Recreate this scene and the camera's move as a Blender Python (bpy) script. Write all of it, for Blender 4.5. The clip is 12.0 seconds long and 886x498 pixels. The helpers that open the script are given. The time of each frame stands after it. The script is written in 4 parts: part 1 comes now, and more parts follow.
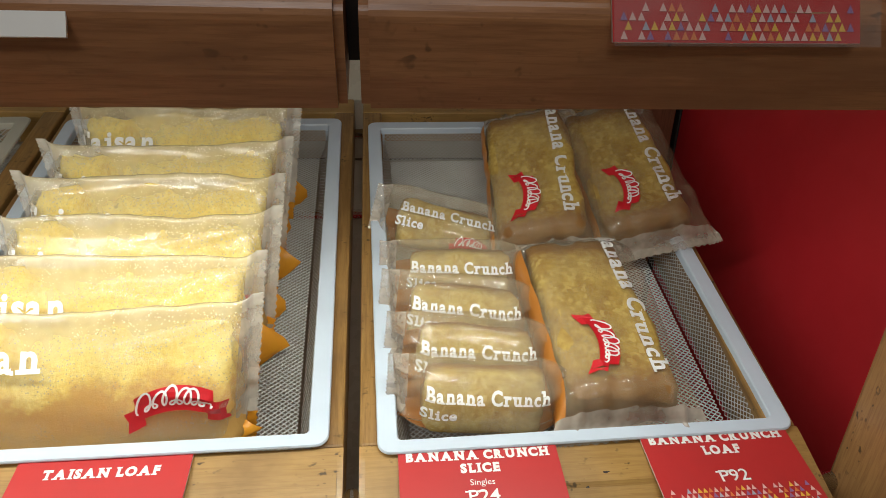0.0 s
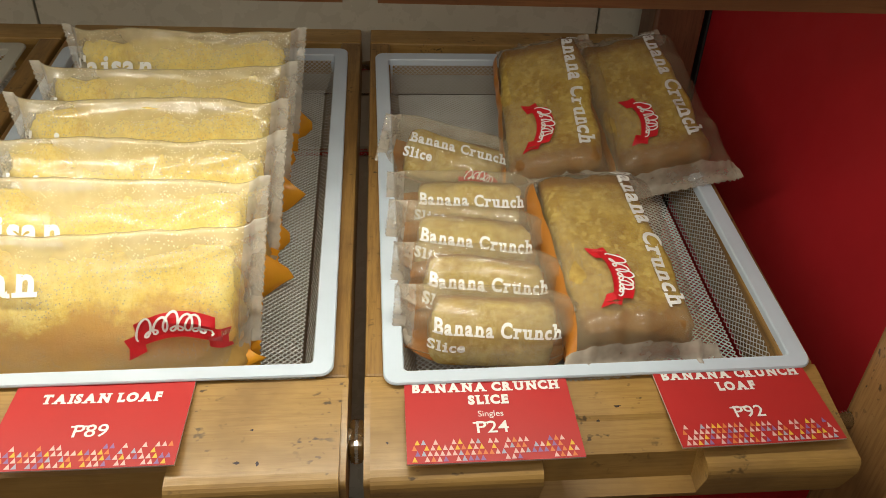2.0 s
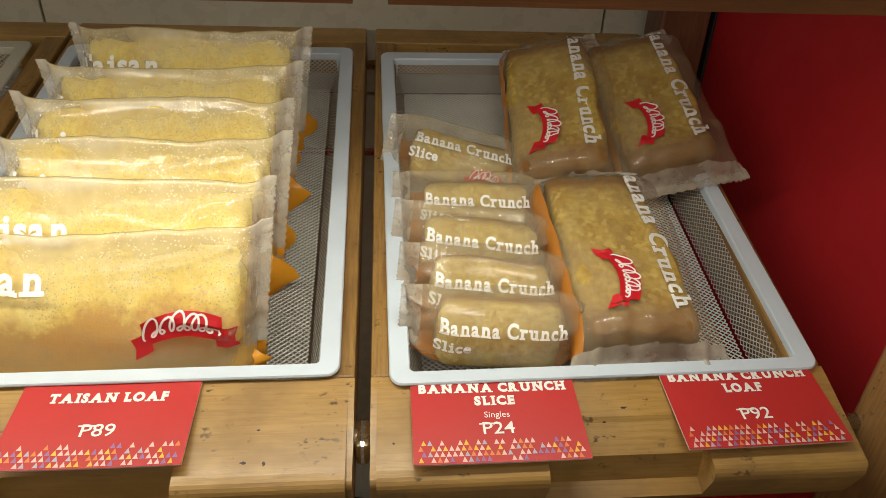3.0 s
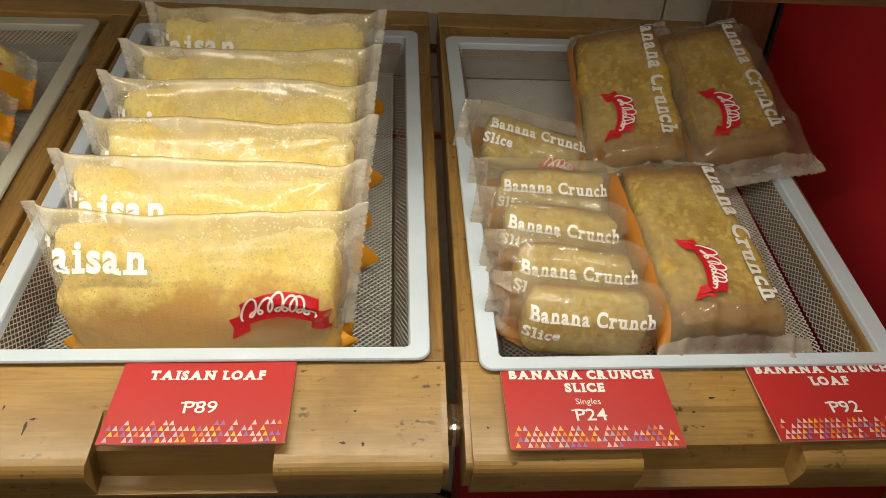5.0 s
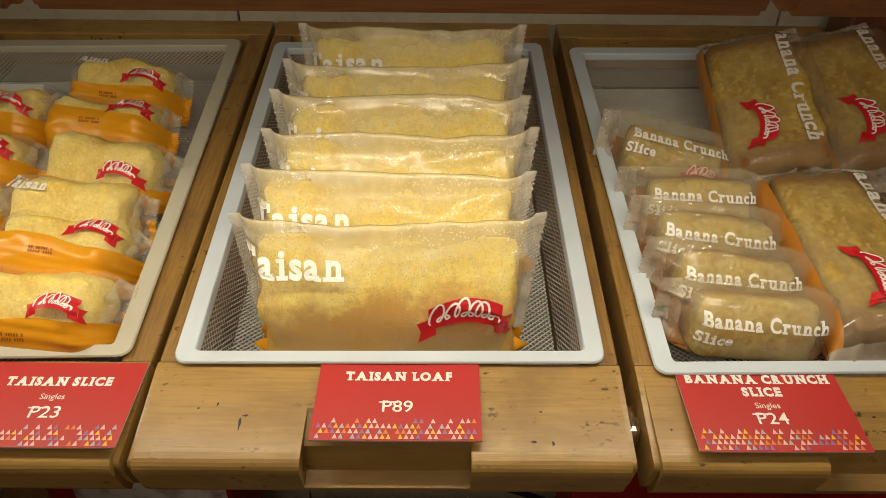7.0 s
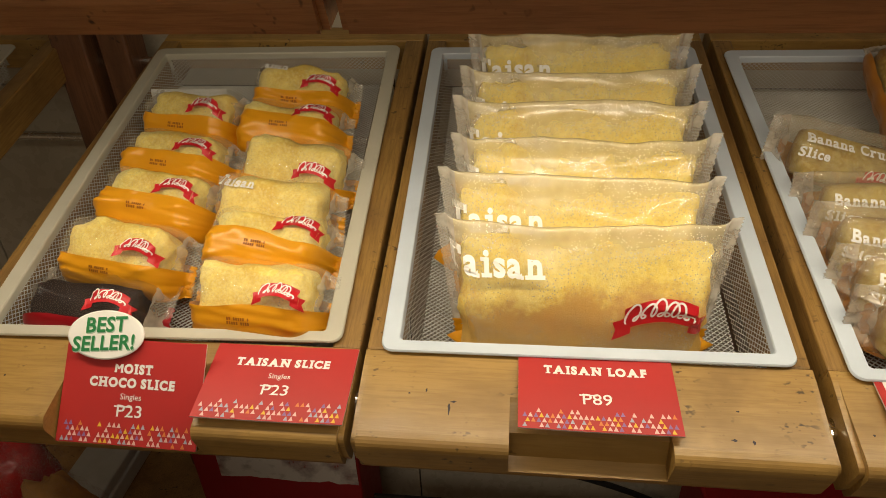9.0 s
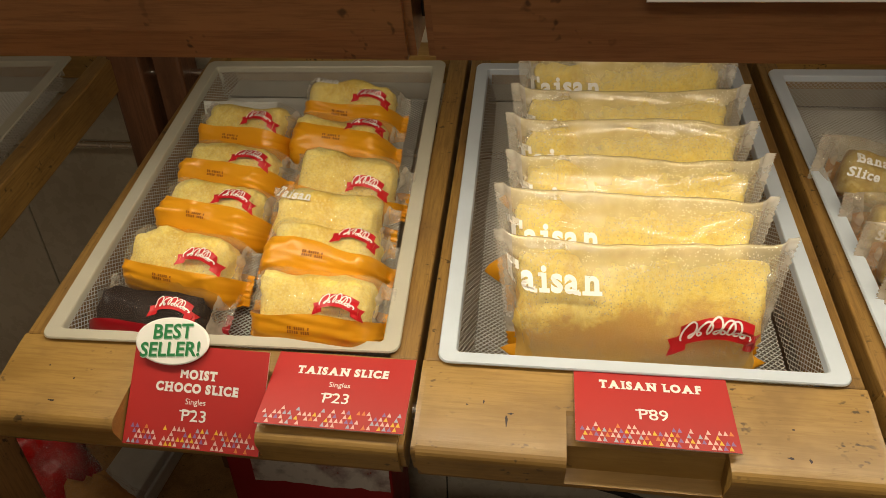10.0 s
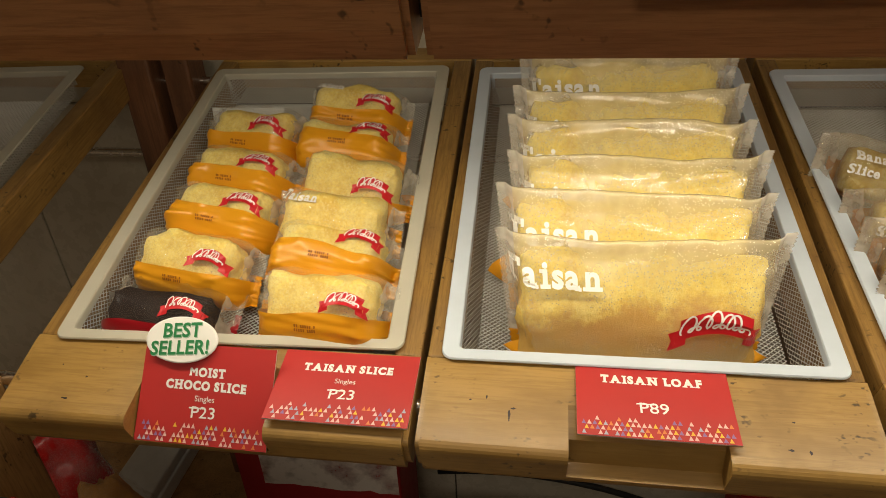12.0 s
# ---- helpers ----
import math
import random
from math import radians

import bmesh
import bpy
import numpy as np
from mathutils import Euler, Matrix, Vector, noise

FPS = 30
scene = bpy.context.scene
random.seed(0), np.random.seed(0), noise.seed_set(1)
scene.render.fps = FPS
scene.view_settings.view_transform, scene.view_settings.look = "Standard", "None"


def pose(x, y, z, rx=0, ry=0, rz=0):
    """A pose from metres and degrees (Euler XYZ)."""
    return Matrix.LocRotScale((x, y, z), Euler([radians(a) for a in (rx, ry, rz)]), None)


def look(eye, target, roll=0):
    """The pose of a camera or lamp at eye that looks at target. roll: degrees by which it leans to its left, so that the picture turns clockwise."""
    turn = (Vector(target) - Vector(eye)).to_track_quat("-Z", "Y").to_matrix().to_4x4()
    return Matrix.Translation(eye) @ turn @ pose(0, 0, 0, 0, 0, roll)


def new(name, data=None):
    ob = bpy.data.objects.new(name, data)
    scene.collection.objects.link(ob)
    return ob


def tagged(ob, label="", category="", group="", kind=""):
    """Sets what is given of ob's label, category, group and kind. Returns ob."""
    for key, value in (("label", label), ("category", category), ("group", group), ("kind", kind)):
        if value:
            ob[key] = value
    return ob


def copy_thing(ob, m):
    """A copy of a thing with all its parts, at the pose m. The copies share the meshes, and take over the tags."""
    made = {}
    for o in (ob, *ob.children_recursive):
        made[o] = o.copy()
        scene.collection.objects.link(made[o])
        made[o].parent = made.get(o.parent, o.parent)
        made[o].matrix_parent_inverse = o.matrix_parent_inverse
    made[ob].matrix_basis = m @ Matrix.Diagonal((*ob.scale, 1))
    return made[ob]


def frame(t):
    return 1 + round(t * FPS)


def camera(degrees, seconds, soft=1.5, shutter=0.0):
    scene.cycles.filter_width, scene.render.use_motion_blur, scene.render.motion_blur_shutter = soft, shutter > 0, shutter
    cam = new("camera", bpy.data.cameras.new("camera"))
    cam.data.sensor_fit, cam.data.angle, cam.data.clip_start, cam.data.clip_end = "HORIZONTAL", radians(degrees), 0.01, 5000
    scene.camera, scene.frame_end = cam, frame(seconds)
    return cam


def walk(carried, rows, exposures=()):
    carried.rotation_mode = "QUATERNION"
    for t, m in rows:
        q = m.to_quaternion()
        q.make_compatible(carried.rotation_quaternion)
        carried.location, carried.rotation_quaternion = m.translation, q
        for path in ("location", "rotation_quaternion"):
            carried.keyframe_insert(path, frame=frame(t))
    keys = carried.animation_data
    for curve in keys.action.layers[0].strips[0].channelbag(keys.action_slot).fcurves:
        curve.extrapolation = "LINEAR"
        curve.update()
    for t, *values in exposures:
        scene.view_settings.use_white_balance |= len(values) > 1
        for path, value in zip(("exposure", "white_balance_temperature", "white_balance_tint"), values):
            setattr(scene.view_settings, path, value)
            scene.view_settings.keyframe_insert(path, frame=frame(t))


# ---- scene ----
cam = camera(68.6, 12.0, soft=0.5)
HEIGHT = 1.0  # the rack's middle tier stands this high
SLOPE = 16.0  # the tiers lean down towards the shopper
RACK = pose(0, 0, HEIGHT, SLOPE)
TIER = pose(0, 0, HEIGHT + 0.312, SLOPE)
PATH = [
    (0, (0.201, -0.248, 0.395), (0.368, 1.232, -0.94), 4.1),
    (0.5, (0.201, -0.25, 0.377), (0.36, 1.184, -1.008), 4.0),
    (1, (0.2, -0.25, 0.366), (0.357, 1.152, -1.052), 4.7),
    (1.5, (0.201, -0.249, 0.368), (0.352, 1.139, -1.064), 4.5),
    (2, (0.201, -0.247, 0.37), (0.346, 1.135, -1.069), 4.5),
    (2.5, (0.203, -0.246, 0.371), (0.345, 1.133, -1.07), 4.4),
    (4.5, (0.156, -0.244, 0.369), (0.276, 1.114, -1.094), 5.2),
    (5, (0.143, -0.244, 0.371), (0.253, 1.097, -1.109), 5.0),
    (5.5, (0.122, -0.248, 0.374), (0.212, 1.074, -1.124), 4.4),
    (6, (0.098, -0.251, 0.379), (0.142, 1.068, -1.125), 2.7),
    (6.5, (0.079, -0.253, 0.382), (0.082, 1.078, -1.112), 1.3),
    (7, (0.051, -0.256, 0.384), (0.03, 1.095, -1.09), 0.7),
    (9, (-0.04, -0.277, 0.407), (-0.266, 1.05, -1.072), -4.5),
    (9.5, (-0.058, -0.28, 0.417), (-0.328, 1.062, -1.041), -5.0),
    (10, (-0.071, -0.285, 0.421), (-0.343, 1.053, -1.04), -4.9),
    (10.5, (-0.073, -0.287, 0.421), (-0.355, 1.038, -1.05), -5.0),
    (11, (-0.071, -0.291, 0.419), (-0.355, 1.035, -1.051), -5.1),
    (11.5, (-0.069, -0.296, 0.415), (-0.37, 1.024, -1.057), -5.8),
    (12, (-0.064, -0.296, 0.422), (-0.367, 1.057, -1.02), -6.2),
]
walk(cam, [(t, RACK @ pose(0, 0, 0, 0, 0, -1.2) @ look(eye, target, roll)) for t, eye, target, roll in PATH],
     exposures=[(0.0, 0.17, 5450, 8), (2.5, 0.03, 6000, 8), (4.5, 0.0, 6050, 8), (6.5, -0.3, 6750, 8), (7.0, -0.3, 6850, 9), (9.0, -0.25, 6950, 11), (12.0, -0.2, 6800, 10)])

# ---- light ----
world = bpy.data.worlds.new("world")
scene.world = world
world.use_nodes = True
world.node_tree.nodes["Background"].inputs["Color"].default_value = (1.0, 0.82, 0.6, 1)
world.node_tree.nodes["Background"].inputs["Strength"].default_value = 0.02
scene.view_settings.exposure = 0.0


def area_lamp(name, m, sx, sy, watts, colour):
    data = bpy.data.lights.new(name, "AREA")
    data.shape, data.size, data.size_y = "RECTANGLE", sx, sy
    data.energy, data.color = watts, colour
    ob = new(name, data)
    ob.matrix_world = m
    return ob


WARM = (1.0, 0.91, 0.70)
area_lamp("ceiling_lamp", pose(0.2, -0.75, 2.72), 1.2, 0.5, 3.8, (1.0, 0.92, 0.78))
# added fill out of view: brightens the fronts and the space under the rack
area_lamp("ceiling_lamp", pose(-0.3, -1.9, 2.72), 1.2, 0.5, 13.5, (1.0, 0.92, 0.78))
area_lamp("shelf_lamp", look((-0.06, -0.040, HEIGHT + 0.240), (-0.06, -0.008, HEIGHT)), 0.88, 0.02, 1.72, WARM)


# ---- materials ----
def material(name):
    m = bpy.data.materials.new(name)
    m.use_nodes = True
    t = m.node_tree
    return m, t, t.nodes["Principled BSDF"], t.links.new


def node(t, kind, **values):
    n = t.nodes.new(kind)
    for key, value in values.items():
        n.inputs[key].default_value = value
    return n


def coords(t, scale=(1, 1, 1)):
    c = t.nodes.new("ShaderNodeTexCoord")
    m = t.nodes.new("ShaderNodeMapping")
    m.inputs["Scale"].default_value = scale
    t.links.new(c.outputs["Object"], m.inputs["Vector"])
    return m.outputs["Vector"]


def ramp(t, source, stops):
    r = t.nodes.new("ShaderNodeValToRGB")
    while len(r.color_ramp.elements) < len(stops):
        r.color_ramp.elements.new(0.5)
    for e, (p, c) in zip(r.color_ramp.elements, stops):
        e.position, e.color = p, (*c, 1) if len(c) == 3 else c
    t.links.new(source, r.inputs["Fac"])
    return r.outputs["Color"]


def bump(t, source, strength, distance):
    b = node(t, "ShaderNodeBump", Strength=strength, Distance=distance)
    t.links.new(source, b.inputs["Height"])
    return b.outputs["Normal"]


def noise_tex(t, vector, scale, detail=4.0, rough=0.6):
    n = node(t, "ShaderNodeTexNoise", Scale=scale, Detail=detail, Roughness=rough)
    t.links.new(vector, n.inputs["Vector"])
    return n.outputs["Fac"]


def mixed(t, fac, a, b, mode="MIX"):
    m = t.nodes.new("ShaderNodeMix")
    m.data_type, m.blend_type = "RGBA", mode
    for socket, value in ((m.inputs[0], fac), (m.inputs[6], a), (m.inputs[7], b)):
        if isinstance(value, (int, float)):
            socket.default_value = value
        elif isinstance(value, tuple):
            socket.default_value = (*value, 1)
        else:
            t.links.new(value, socket)
    return m.outputs[2]


def wood(name, light, dark, stain, along="x", rough=0.38):
    """Varnished board: long soft figure, fine pores, worn and dirty patches."""
    m, t, p, link = material(name)
    i = "xyz".index(along)
    long = lambda a, b: tuple(a if k == i else b for k in range(3))
    figure = noise_tex(t, coords(t, long(5, 28)), 1.0, 5, 0.6)
    pores = noise_tex(t, coords(t, long(26, 420)), 1.0, 3, 0.7)
    broad = noise_tex(t, coords(t, (13, 13, 13)), 1.0, 4, 0.65)
    c = ramp(t, figure, [(0.32, dark), (0.50, light), (0.70, tuple(min(1, k * 1.12) for k in light))])
    c = mixed(t, ramp(t, pores, [(0.36, (0.6,) * 3), (0.56, (0, 0, 0))]), c, dark)
    c = mixed(t, ramp(t, broad, [(0.48, (0, 0, 0)), (0.72, (0.65,) * 3)]), c, stain)
    specks = noise_tex(t, coords(t, (95, 150, 95)), 1.0, 2, 0.8)
    patch = ramp(t, noise_tex(t, coords(t, (17, 22, 17)), 1.0, 2, 0.5), [(0.50, (0, 0, 0)), (0.62, (1, 1, 1))])
    dirt = mixed(t, 1.0, ramp(t, specks, [(0.60, (0, 0, 0)), (0.68, (0.85,) * 3)]), patch, "MULTIPLY")
    c = mixed(t, dirt, c, (0.035, 0.02, 0.01))
    link(c, p.inputs["Base Color"])
    link(ramp(t, broad, [(0.3, (rough - 0.1,) * 3), (0.7, (rough + 0.18,) * 3)]), p.inputs["Roughness"])
    link(bump(t, pores, 0.25, 0.0006), p.inputs["Normal"])
    p.inputs["Coat Weight"].default_value = 0.3
    p.inputs["Coat Roughness"].default_value = 0.2
    return m


HONEY = wood("honey_wood", (0.41, 0.240, 0.066), (0.29, 0.160, 0.040), (0.21, 0.116, 0.036))
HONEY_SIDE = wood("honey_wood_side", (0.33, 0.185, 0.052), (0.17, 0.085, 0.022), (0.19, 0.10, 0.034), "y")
# the upper tier's honey wood with its shade painted in, darker and redder
SHADED_HONEY = wood("shaded_honey_wood", (0.40, 0.185, 0.072), (0.24, 0.102, 0.040), (0.28, 0.122, 0.050))
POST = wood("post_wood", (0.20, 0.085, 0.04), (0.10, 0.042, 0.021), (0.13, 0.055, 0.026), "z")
OAK = wood("oak_post", (0.40, 0.215, 0.075), (0.23, 0.11, 0.036), (0.27, 0.14, 0.05), "z")


def plain(name, colour, rough=0.5, metal=0.0, spread=0.08, scale=30, relief=0.0, second=None):
    m, t, p, link = material(name)
    v = coords(t)
    n = noise_tex(t, v, scale, 5, 0.6)
    low = tuple(k * (1 - spread) for k in colour) if second is None else second
    high = tuple(min(1, k * (1 + spread)) for k in colour)
    link(ramp(t, n, [(0.3, low), (0.7, high)]), p.inputs["Base Color"])
    n2 = noise_tex(t, v, scale * 6, 3, 0.6)
    link(ramp(t, n2, [(0.3, (max(0.02, rough - 0.06),) * 3), (0.7, (rough + 0.06,) * 3)]), p.inputs["Roughness"])
    p.inputs["Metallic"].default_value = metal
    if relief:
        link(bump(t, n2, relief, 0.001), p.inputs["Normal"])
    return m


def crinkled(name, colour):
    """Shiny coloured wrapping film with folds."""
    m, t, p, link = material(name)
    v = coords(t)
    fold = node(t, "ShaderNodeTexNoise", Scale=16.0, Detail=3.0, Roughness=0.5, Distortion=1.0)
    fold.noise_type = "RIDGED_MULTIFRACTAL"
    link(v, fold.inputs["Vector"])
    # fold shading painted into the colour: valleys darker, ridges lighter
    link(ramp(t, fold.outputs["Fac"], [(0.2, tuple(k * 0.82 for k in colour)), (0.8, tuple(min(1, k * 1.12) for k in colour))]), p.inputs["Base Color"])
    p.inputs["Roughness"].default_value = 0.3
    link(bump(t, fold.outputs["Fac"], 0.55, 0.005), p.inputs["Normal"])
    return m


WHITE_PAINT = plain("white_enamel", (0.61, 0.68, 0.77), 0.35, spread=0.05, scale=18)
CREAM_PAINT = plain("cream_enamel", (0.52, 0.49, 0.40), 0.38, spread=0.06, scale=18)
MESH_METAL = plain("expanded_metal", (0.62, 0.61, 0.57), 0.4, spread=0.08, scale=40)
CHROME = plain("chrome", (0.80, 0.78, 0.74), 0.24, 1.0, 0.03)
CARD_RED = plain("card_red", (0.50, 0.030, 0.028), 0.42, spread=0.06, scale=12)
CARD_EDGE = plain("card_edge", (0.68, 0.55, 0.50), 0.7)
PRINT_WHITE = plain("print_white", (0.86, 0.84, 0.80), 0.45, spread=0.02)
FILM_WHITE = plain("film_print_white", (0.88, 0.86, 0.82), 0.4, spread=0.02)
LOGO_RED = plain("logo_red", (0.60, 0.015, 0.022), 0.35, spread=0.05)
GREEN = plain("print_green", (0.012, 0.20, 0.06), 0.45, spread=0.05)
GREEN_SHADE = plain("print_green_shade", (0.42, 0.52, 0.42), 0.5, spread=0.05)
ORANGE = crinkled("orange_wrap", (0.92, 0.40, 0.018))
AMBER = crinkled("amber_wrap", (0.60, 0.23, 0.03))
CRIMSON_WRAP = crinkled("crimson_wrap", (0.36, 0.006, 0.014))
STAMP = plain("ink_stamp", (0.34, 0.11, 0.012), 0.6)
STAMP_GOLD = plain("pale_print", (0.86, 0.55, 0.22), 0.5)
BROWN_PRINT = plain("brown_print", (0.03, 0.014, 0.008), 0.5)
RED_PANEL = plain("red_panel", (0.55, 0.016, 0.024), 0.55, spread=0.10, scale=5, relief=0.05)
CARTON_RED = plain("red_carton_board", (0.30, 0.010, 0.014), 0.55, spread=0.10, scale=5)
TILE = plain("wall_tile", (0.55, 0.50, 0.40), 0.28, spread=0.05, scale=6)
GROUT = plain("grout", (0.10, 0.085, 0.065), 0.9)
PLASTER = plain("room_plaster", (0.62, 0.53, 0.42), 0.9, spread=0.04, scale=4)
FLOOR_TILE = plain("floor_tile", (0.30, 0.24, 0.18), 0.4, spread=0.1, scale=3)
DARK = plain("dark_trim_and_gaps", (0.020, 0.014, 0.012), 0.6)
BLACK = plain("black_rubber", (0.015, 0.015, 0.015), 0.5)
WHITE_CARTON = plain("white_carton", (0.62, 0.62, 0.60), 0.6)
RED_PLASTIC = plain("red_plastic", (0.50, 0.014, 0.012), 0.25, spread=0.3, scale=40, relief=0.5)
BREAD = plain("bread", (0.50, 0.24, 0.06), 0.8, spread=0.3, scale=25, relief=0.2)


def film(name, haze, tint, speckle=0.0, gloss=0.16, crease=0.5, mist=None):
    """Clear packing film: see-through, milky, shiny, with creases and, where asked, beads of moisture."""
    m, t, p, link = material(name)
    v = coords(t)
    n = noise_tex(t, v, 21, 4, 0.6)
    p.inputs["Base Color"].default_value = (*tint, 1)
    p.inputs["Roughness"].default_value = gloss
    p.inputs["Specular IOR Level"].default_value = 0.9
    fold = node(t, "ShaderNodeTexNoise", Scale=9.0, Detail=2.0, Roughness=0.45, Distortion=1.2)
    fold.noise_type = "RIDGED_MULTIFRACTAL"
    link(v, fold.inputs["Vector"])
    link(bump(t, fold.outputs["Fac"], crease, 0.006), p.inputs["Normal"])
    clear = t.nodes.new("ShaderNodeBsdfTransparent")
    mix = t.nodes.new("ShaderNodeMixShader")
    fac = ramp(t, n, [(0.34, (haze * 0.35,) * 3), (0.66, (haze * 1.6,) * 3)])
    fac = mixed(t, 1.0, fac, ramp(t, fold.outputs["Fac"], [(0.70, (0, 0, 0)), (1.0, (0.20,) * 3)]), "ADD")
    if mist:
        # condensation gathers in the empty head of the bag
        split = t.nodes.new("ShaderNodeSeparateXYZ")
        link(v, split.inputs[0])
        level = node(t, "ShaderNodeMath")
        level.operation = "MULTIPLY_ADD"
        link(noise_tex(t, v, 20, 3, 0.55), level.inputs[0])
        level.inputs[1].default_value = 0.05
        link(split.outputs["Z"], level.inputs[2])
        fac = mixed(t, 1.0, fac, ramp(t, level.outputs[0], [(mist[0], (0, 0, 0)), (mist[1], (mist[2],) * 3)]), "ADD")
    if speckle:
        vor = node(t, "ShaderNodeTexVoronoi", Scale=560.0)
        link(v, vor.inputs["Vector"])
        dots = ramp(t, vor.outputs["Distance"], [(0.18, (1, 1, 1)), (0.36, (0, 0, 0))])
        where = ramp(t, noise_tex(t, v, 26, 3, 0.6), [(0.43, (0, 0, 0)), (0.57, (speckle,) * 3)])
        pick = ramp(t, vor.outputs["Color"], [(0.34, (0, 0, 0)), (0.50, (1, 1, 1))])
        beads = mixed(t, 1.0, mixed(t, 1.0, dots, where, "MULTIPLY"), pick, "MULTIPLY")
        fac = mixed(t, 1.0, fac, beads, "ADD")
        link(mixed(t, beads, tint, (0.95, 0.92, 0.84)), p.inputs["Base Color"])
    link(fac, mix.inputs[0])
    link(clear.outputs[0], mix.inputs[1])
    link(p.outputs[0], mix.inputs[2])
    link(mix.outputs[0], t.nodes["Material Output"].inputs["Surface"])
    return m


FILM_LOAF = film("loaf_film", 0.19, (0.80, 0.68, 0.42), 0.45, mist=(0.106, 0.138, 0.36))
FILM_CLEAR = film("slice_film", 0.11, (0.84, 0.76, 0.58), 0.25, 0.12, 0.8)
FILM_BROWN = film("crunch_film", 0.25, (0.62, 0.52, 0.35), 0.12, 0.14, 0.6)
FILM_TIGHT = film("crunch_loaf_film", 0.17, (0.60, 0.48, 0.30), 0.25, 0.13)
FILM_SEAL = film("crimped_film", 0.42, (0.76, 0.70, 0.60), 0.0, 0.16)
BROWN_SEAL = film("tinted_crimped_film", 0.55, (0.58, 0.50, 0.40), 0.0, 0.14)
FILM_SMOKE = film("choco_film", 0.18, (0.13, 0.105, 0.095), 0.05, 0.2)
FILM_BAG = film("bag_film", 0.05, (0.85, 0.82, 0.8), 0.0, 0.05, 1.0)


def cake(name, crust, crumb, deep, scale=60, baked=None, sheen=0.4, grit=0.35, layers=None, ends=0.0):
    m, t, p, link = material(name)
    v = coords(t)
    a = noise_tex(t, v, 24, 5, 0.65)
    b = noise_tex(t, v, scale * 7, 4, 0.7)
    c = ramp(t, a, [(0.28, deep), (0.46, crust), (0.70, crumb)])
    c = mixed(t, ramp(t, b, [(0.38, (0.40,) * 3), (0.56, (0, 0, 0))]), c, deep)
    crumbs = node(t, "ShaderNodeTexVoronoi", Scale=scale * 9.0)
    link(v, crumbs.inputs["Vector"])
    c = mixed(t, ramp(t, crumbs.outputs["Color"], [(0.62, (0, 0, 0)), (0.8, (grit,) * 3)]), c, crumb)
    if baked:
        browned = noise_tex(t, v, 15, 4, 0.65)
        c = mixed(t, ramp(t, browned, [(0.50, (0, 0, 0)), (0.66, (0.65,) * 3)]), c, tuple(0.5 * (p0 + q0) for p0, q0 in zip(baked, deep)))
    if layers:
        # a cut face: pale crumb between browned crusts, the lower front's shade painted in too
        split = t.nodes.new("ShaderNodeSeparateXYZ")
        link(v, split.inputs[0])
        ragged = node(t, "ShaderNodeMath")
        ragged.operation = "MULTIPLY_ADD"
        link(noise_tex(t, v, 24, 6, 0.72), ragged.inputs[0])
        ragged.inputs[1].default_value = 0.125
        link(split.outputs["Z"], ragged.inputs[2])
        low = ramp(t, ragged.outputs[0], [(0.108, (0.92,) * 3), (0.128, (0.12,) * 3), (0.160, (0, 0, 0)), (0.178, (0.22,) * 3)])
        c = mixed(t, low, c, layers)
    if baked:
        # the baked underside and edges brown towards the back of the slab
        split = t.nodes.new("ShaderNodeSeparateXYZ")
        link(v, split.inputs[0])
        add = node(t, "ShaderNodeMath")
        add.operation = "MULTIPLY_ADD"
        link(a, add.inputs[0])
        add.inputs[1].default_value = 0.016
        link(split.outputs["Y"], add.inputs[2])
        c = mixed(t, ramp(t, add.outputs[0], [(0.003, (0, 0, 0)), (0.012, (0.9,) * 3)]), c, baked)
    if ends:
        # the browned crust at both ends of the loaf
        split = t.nodes.new("ShaderNodeSeparateXYZ")
        link(v, split.inputs[0])
        far = node(t, "ShaderNodeMath")
        far.operation = "ABSOLUTE"
        link(split.outputs["X"], far.inputs[0])
        add = node(t, "ShaderNodeMath")
        add.operation = "MULTIPLY_ADD"
        link(noise_tex(t, v, 45, 4, 0.7), add.inputs[0])
        add.inputs[1].default_value = 0.030
        link(far.outputs[0], add.inputs[2])
        c = mixed(t, ramp(t, add.outputs[0], [(ends, (0, 0, 0)), (ends + 0.014, (0.85,) * 3)]), c, baked)
    link(c, p.inputs["Base Color"])
    p.inputs["Roughness"].default_value = 0.7
    p.inputs["Specular IOR Level"].default_value = sheen
    link(bump(t, b, grit, 0.002), p.inputs["Normal"])
    return m


SPONGE = cake("sponge_cake", (0.86, 0.67, 0.13), (0.92, 0.81, 0.29), (0.68, 0.42, 0.05), 40, layers=(0.55, 0.31, 0.080))
SPONGE_PALE = cake("pale_sponge", (0.86, 0.67, 0.17), (0.90, 0.78, 0.34), (0.66, 0.40, 0.07))
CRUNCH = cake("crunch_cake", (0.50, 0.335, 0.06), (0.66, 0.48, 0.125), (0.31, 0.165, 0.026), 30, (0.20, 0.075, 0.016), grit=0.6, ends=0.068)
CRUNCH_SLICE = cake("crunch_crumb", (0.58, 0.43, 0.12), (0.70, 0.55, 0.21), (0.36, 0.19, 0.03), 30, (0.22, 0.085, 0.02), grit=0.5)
CHOCO = cake("choco_cake", (0.018, 0.010, 0.008), (0.03, 0.018, 0.014), (0.010, 0.006, 0.005), sheen=0.12)


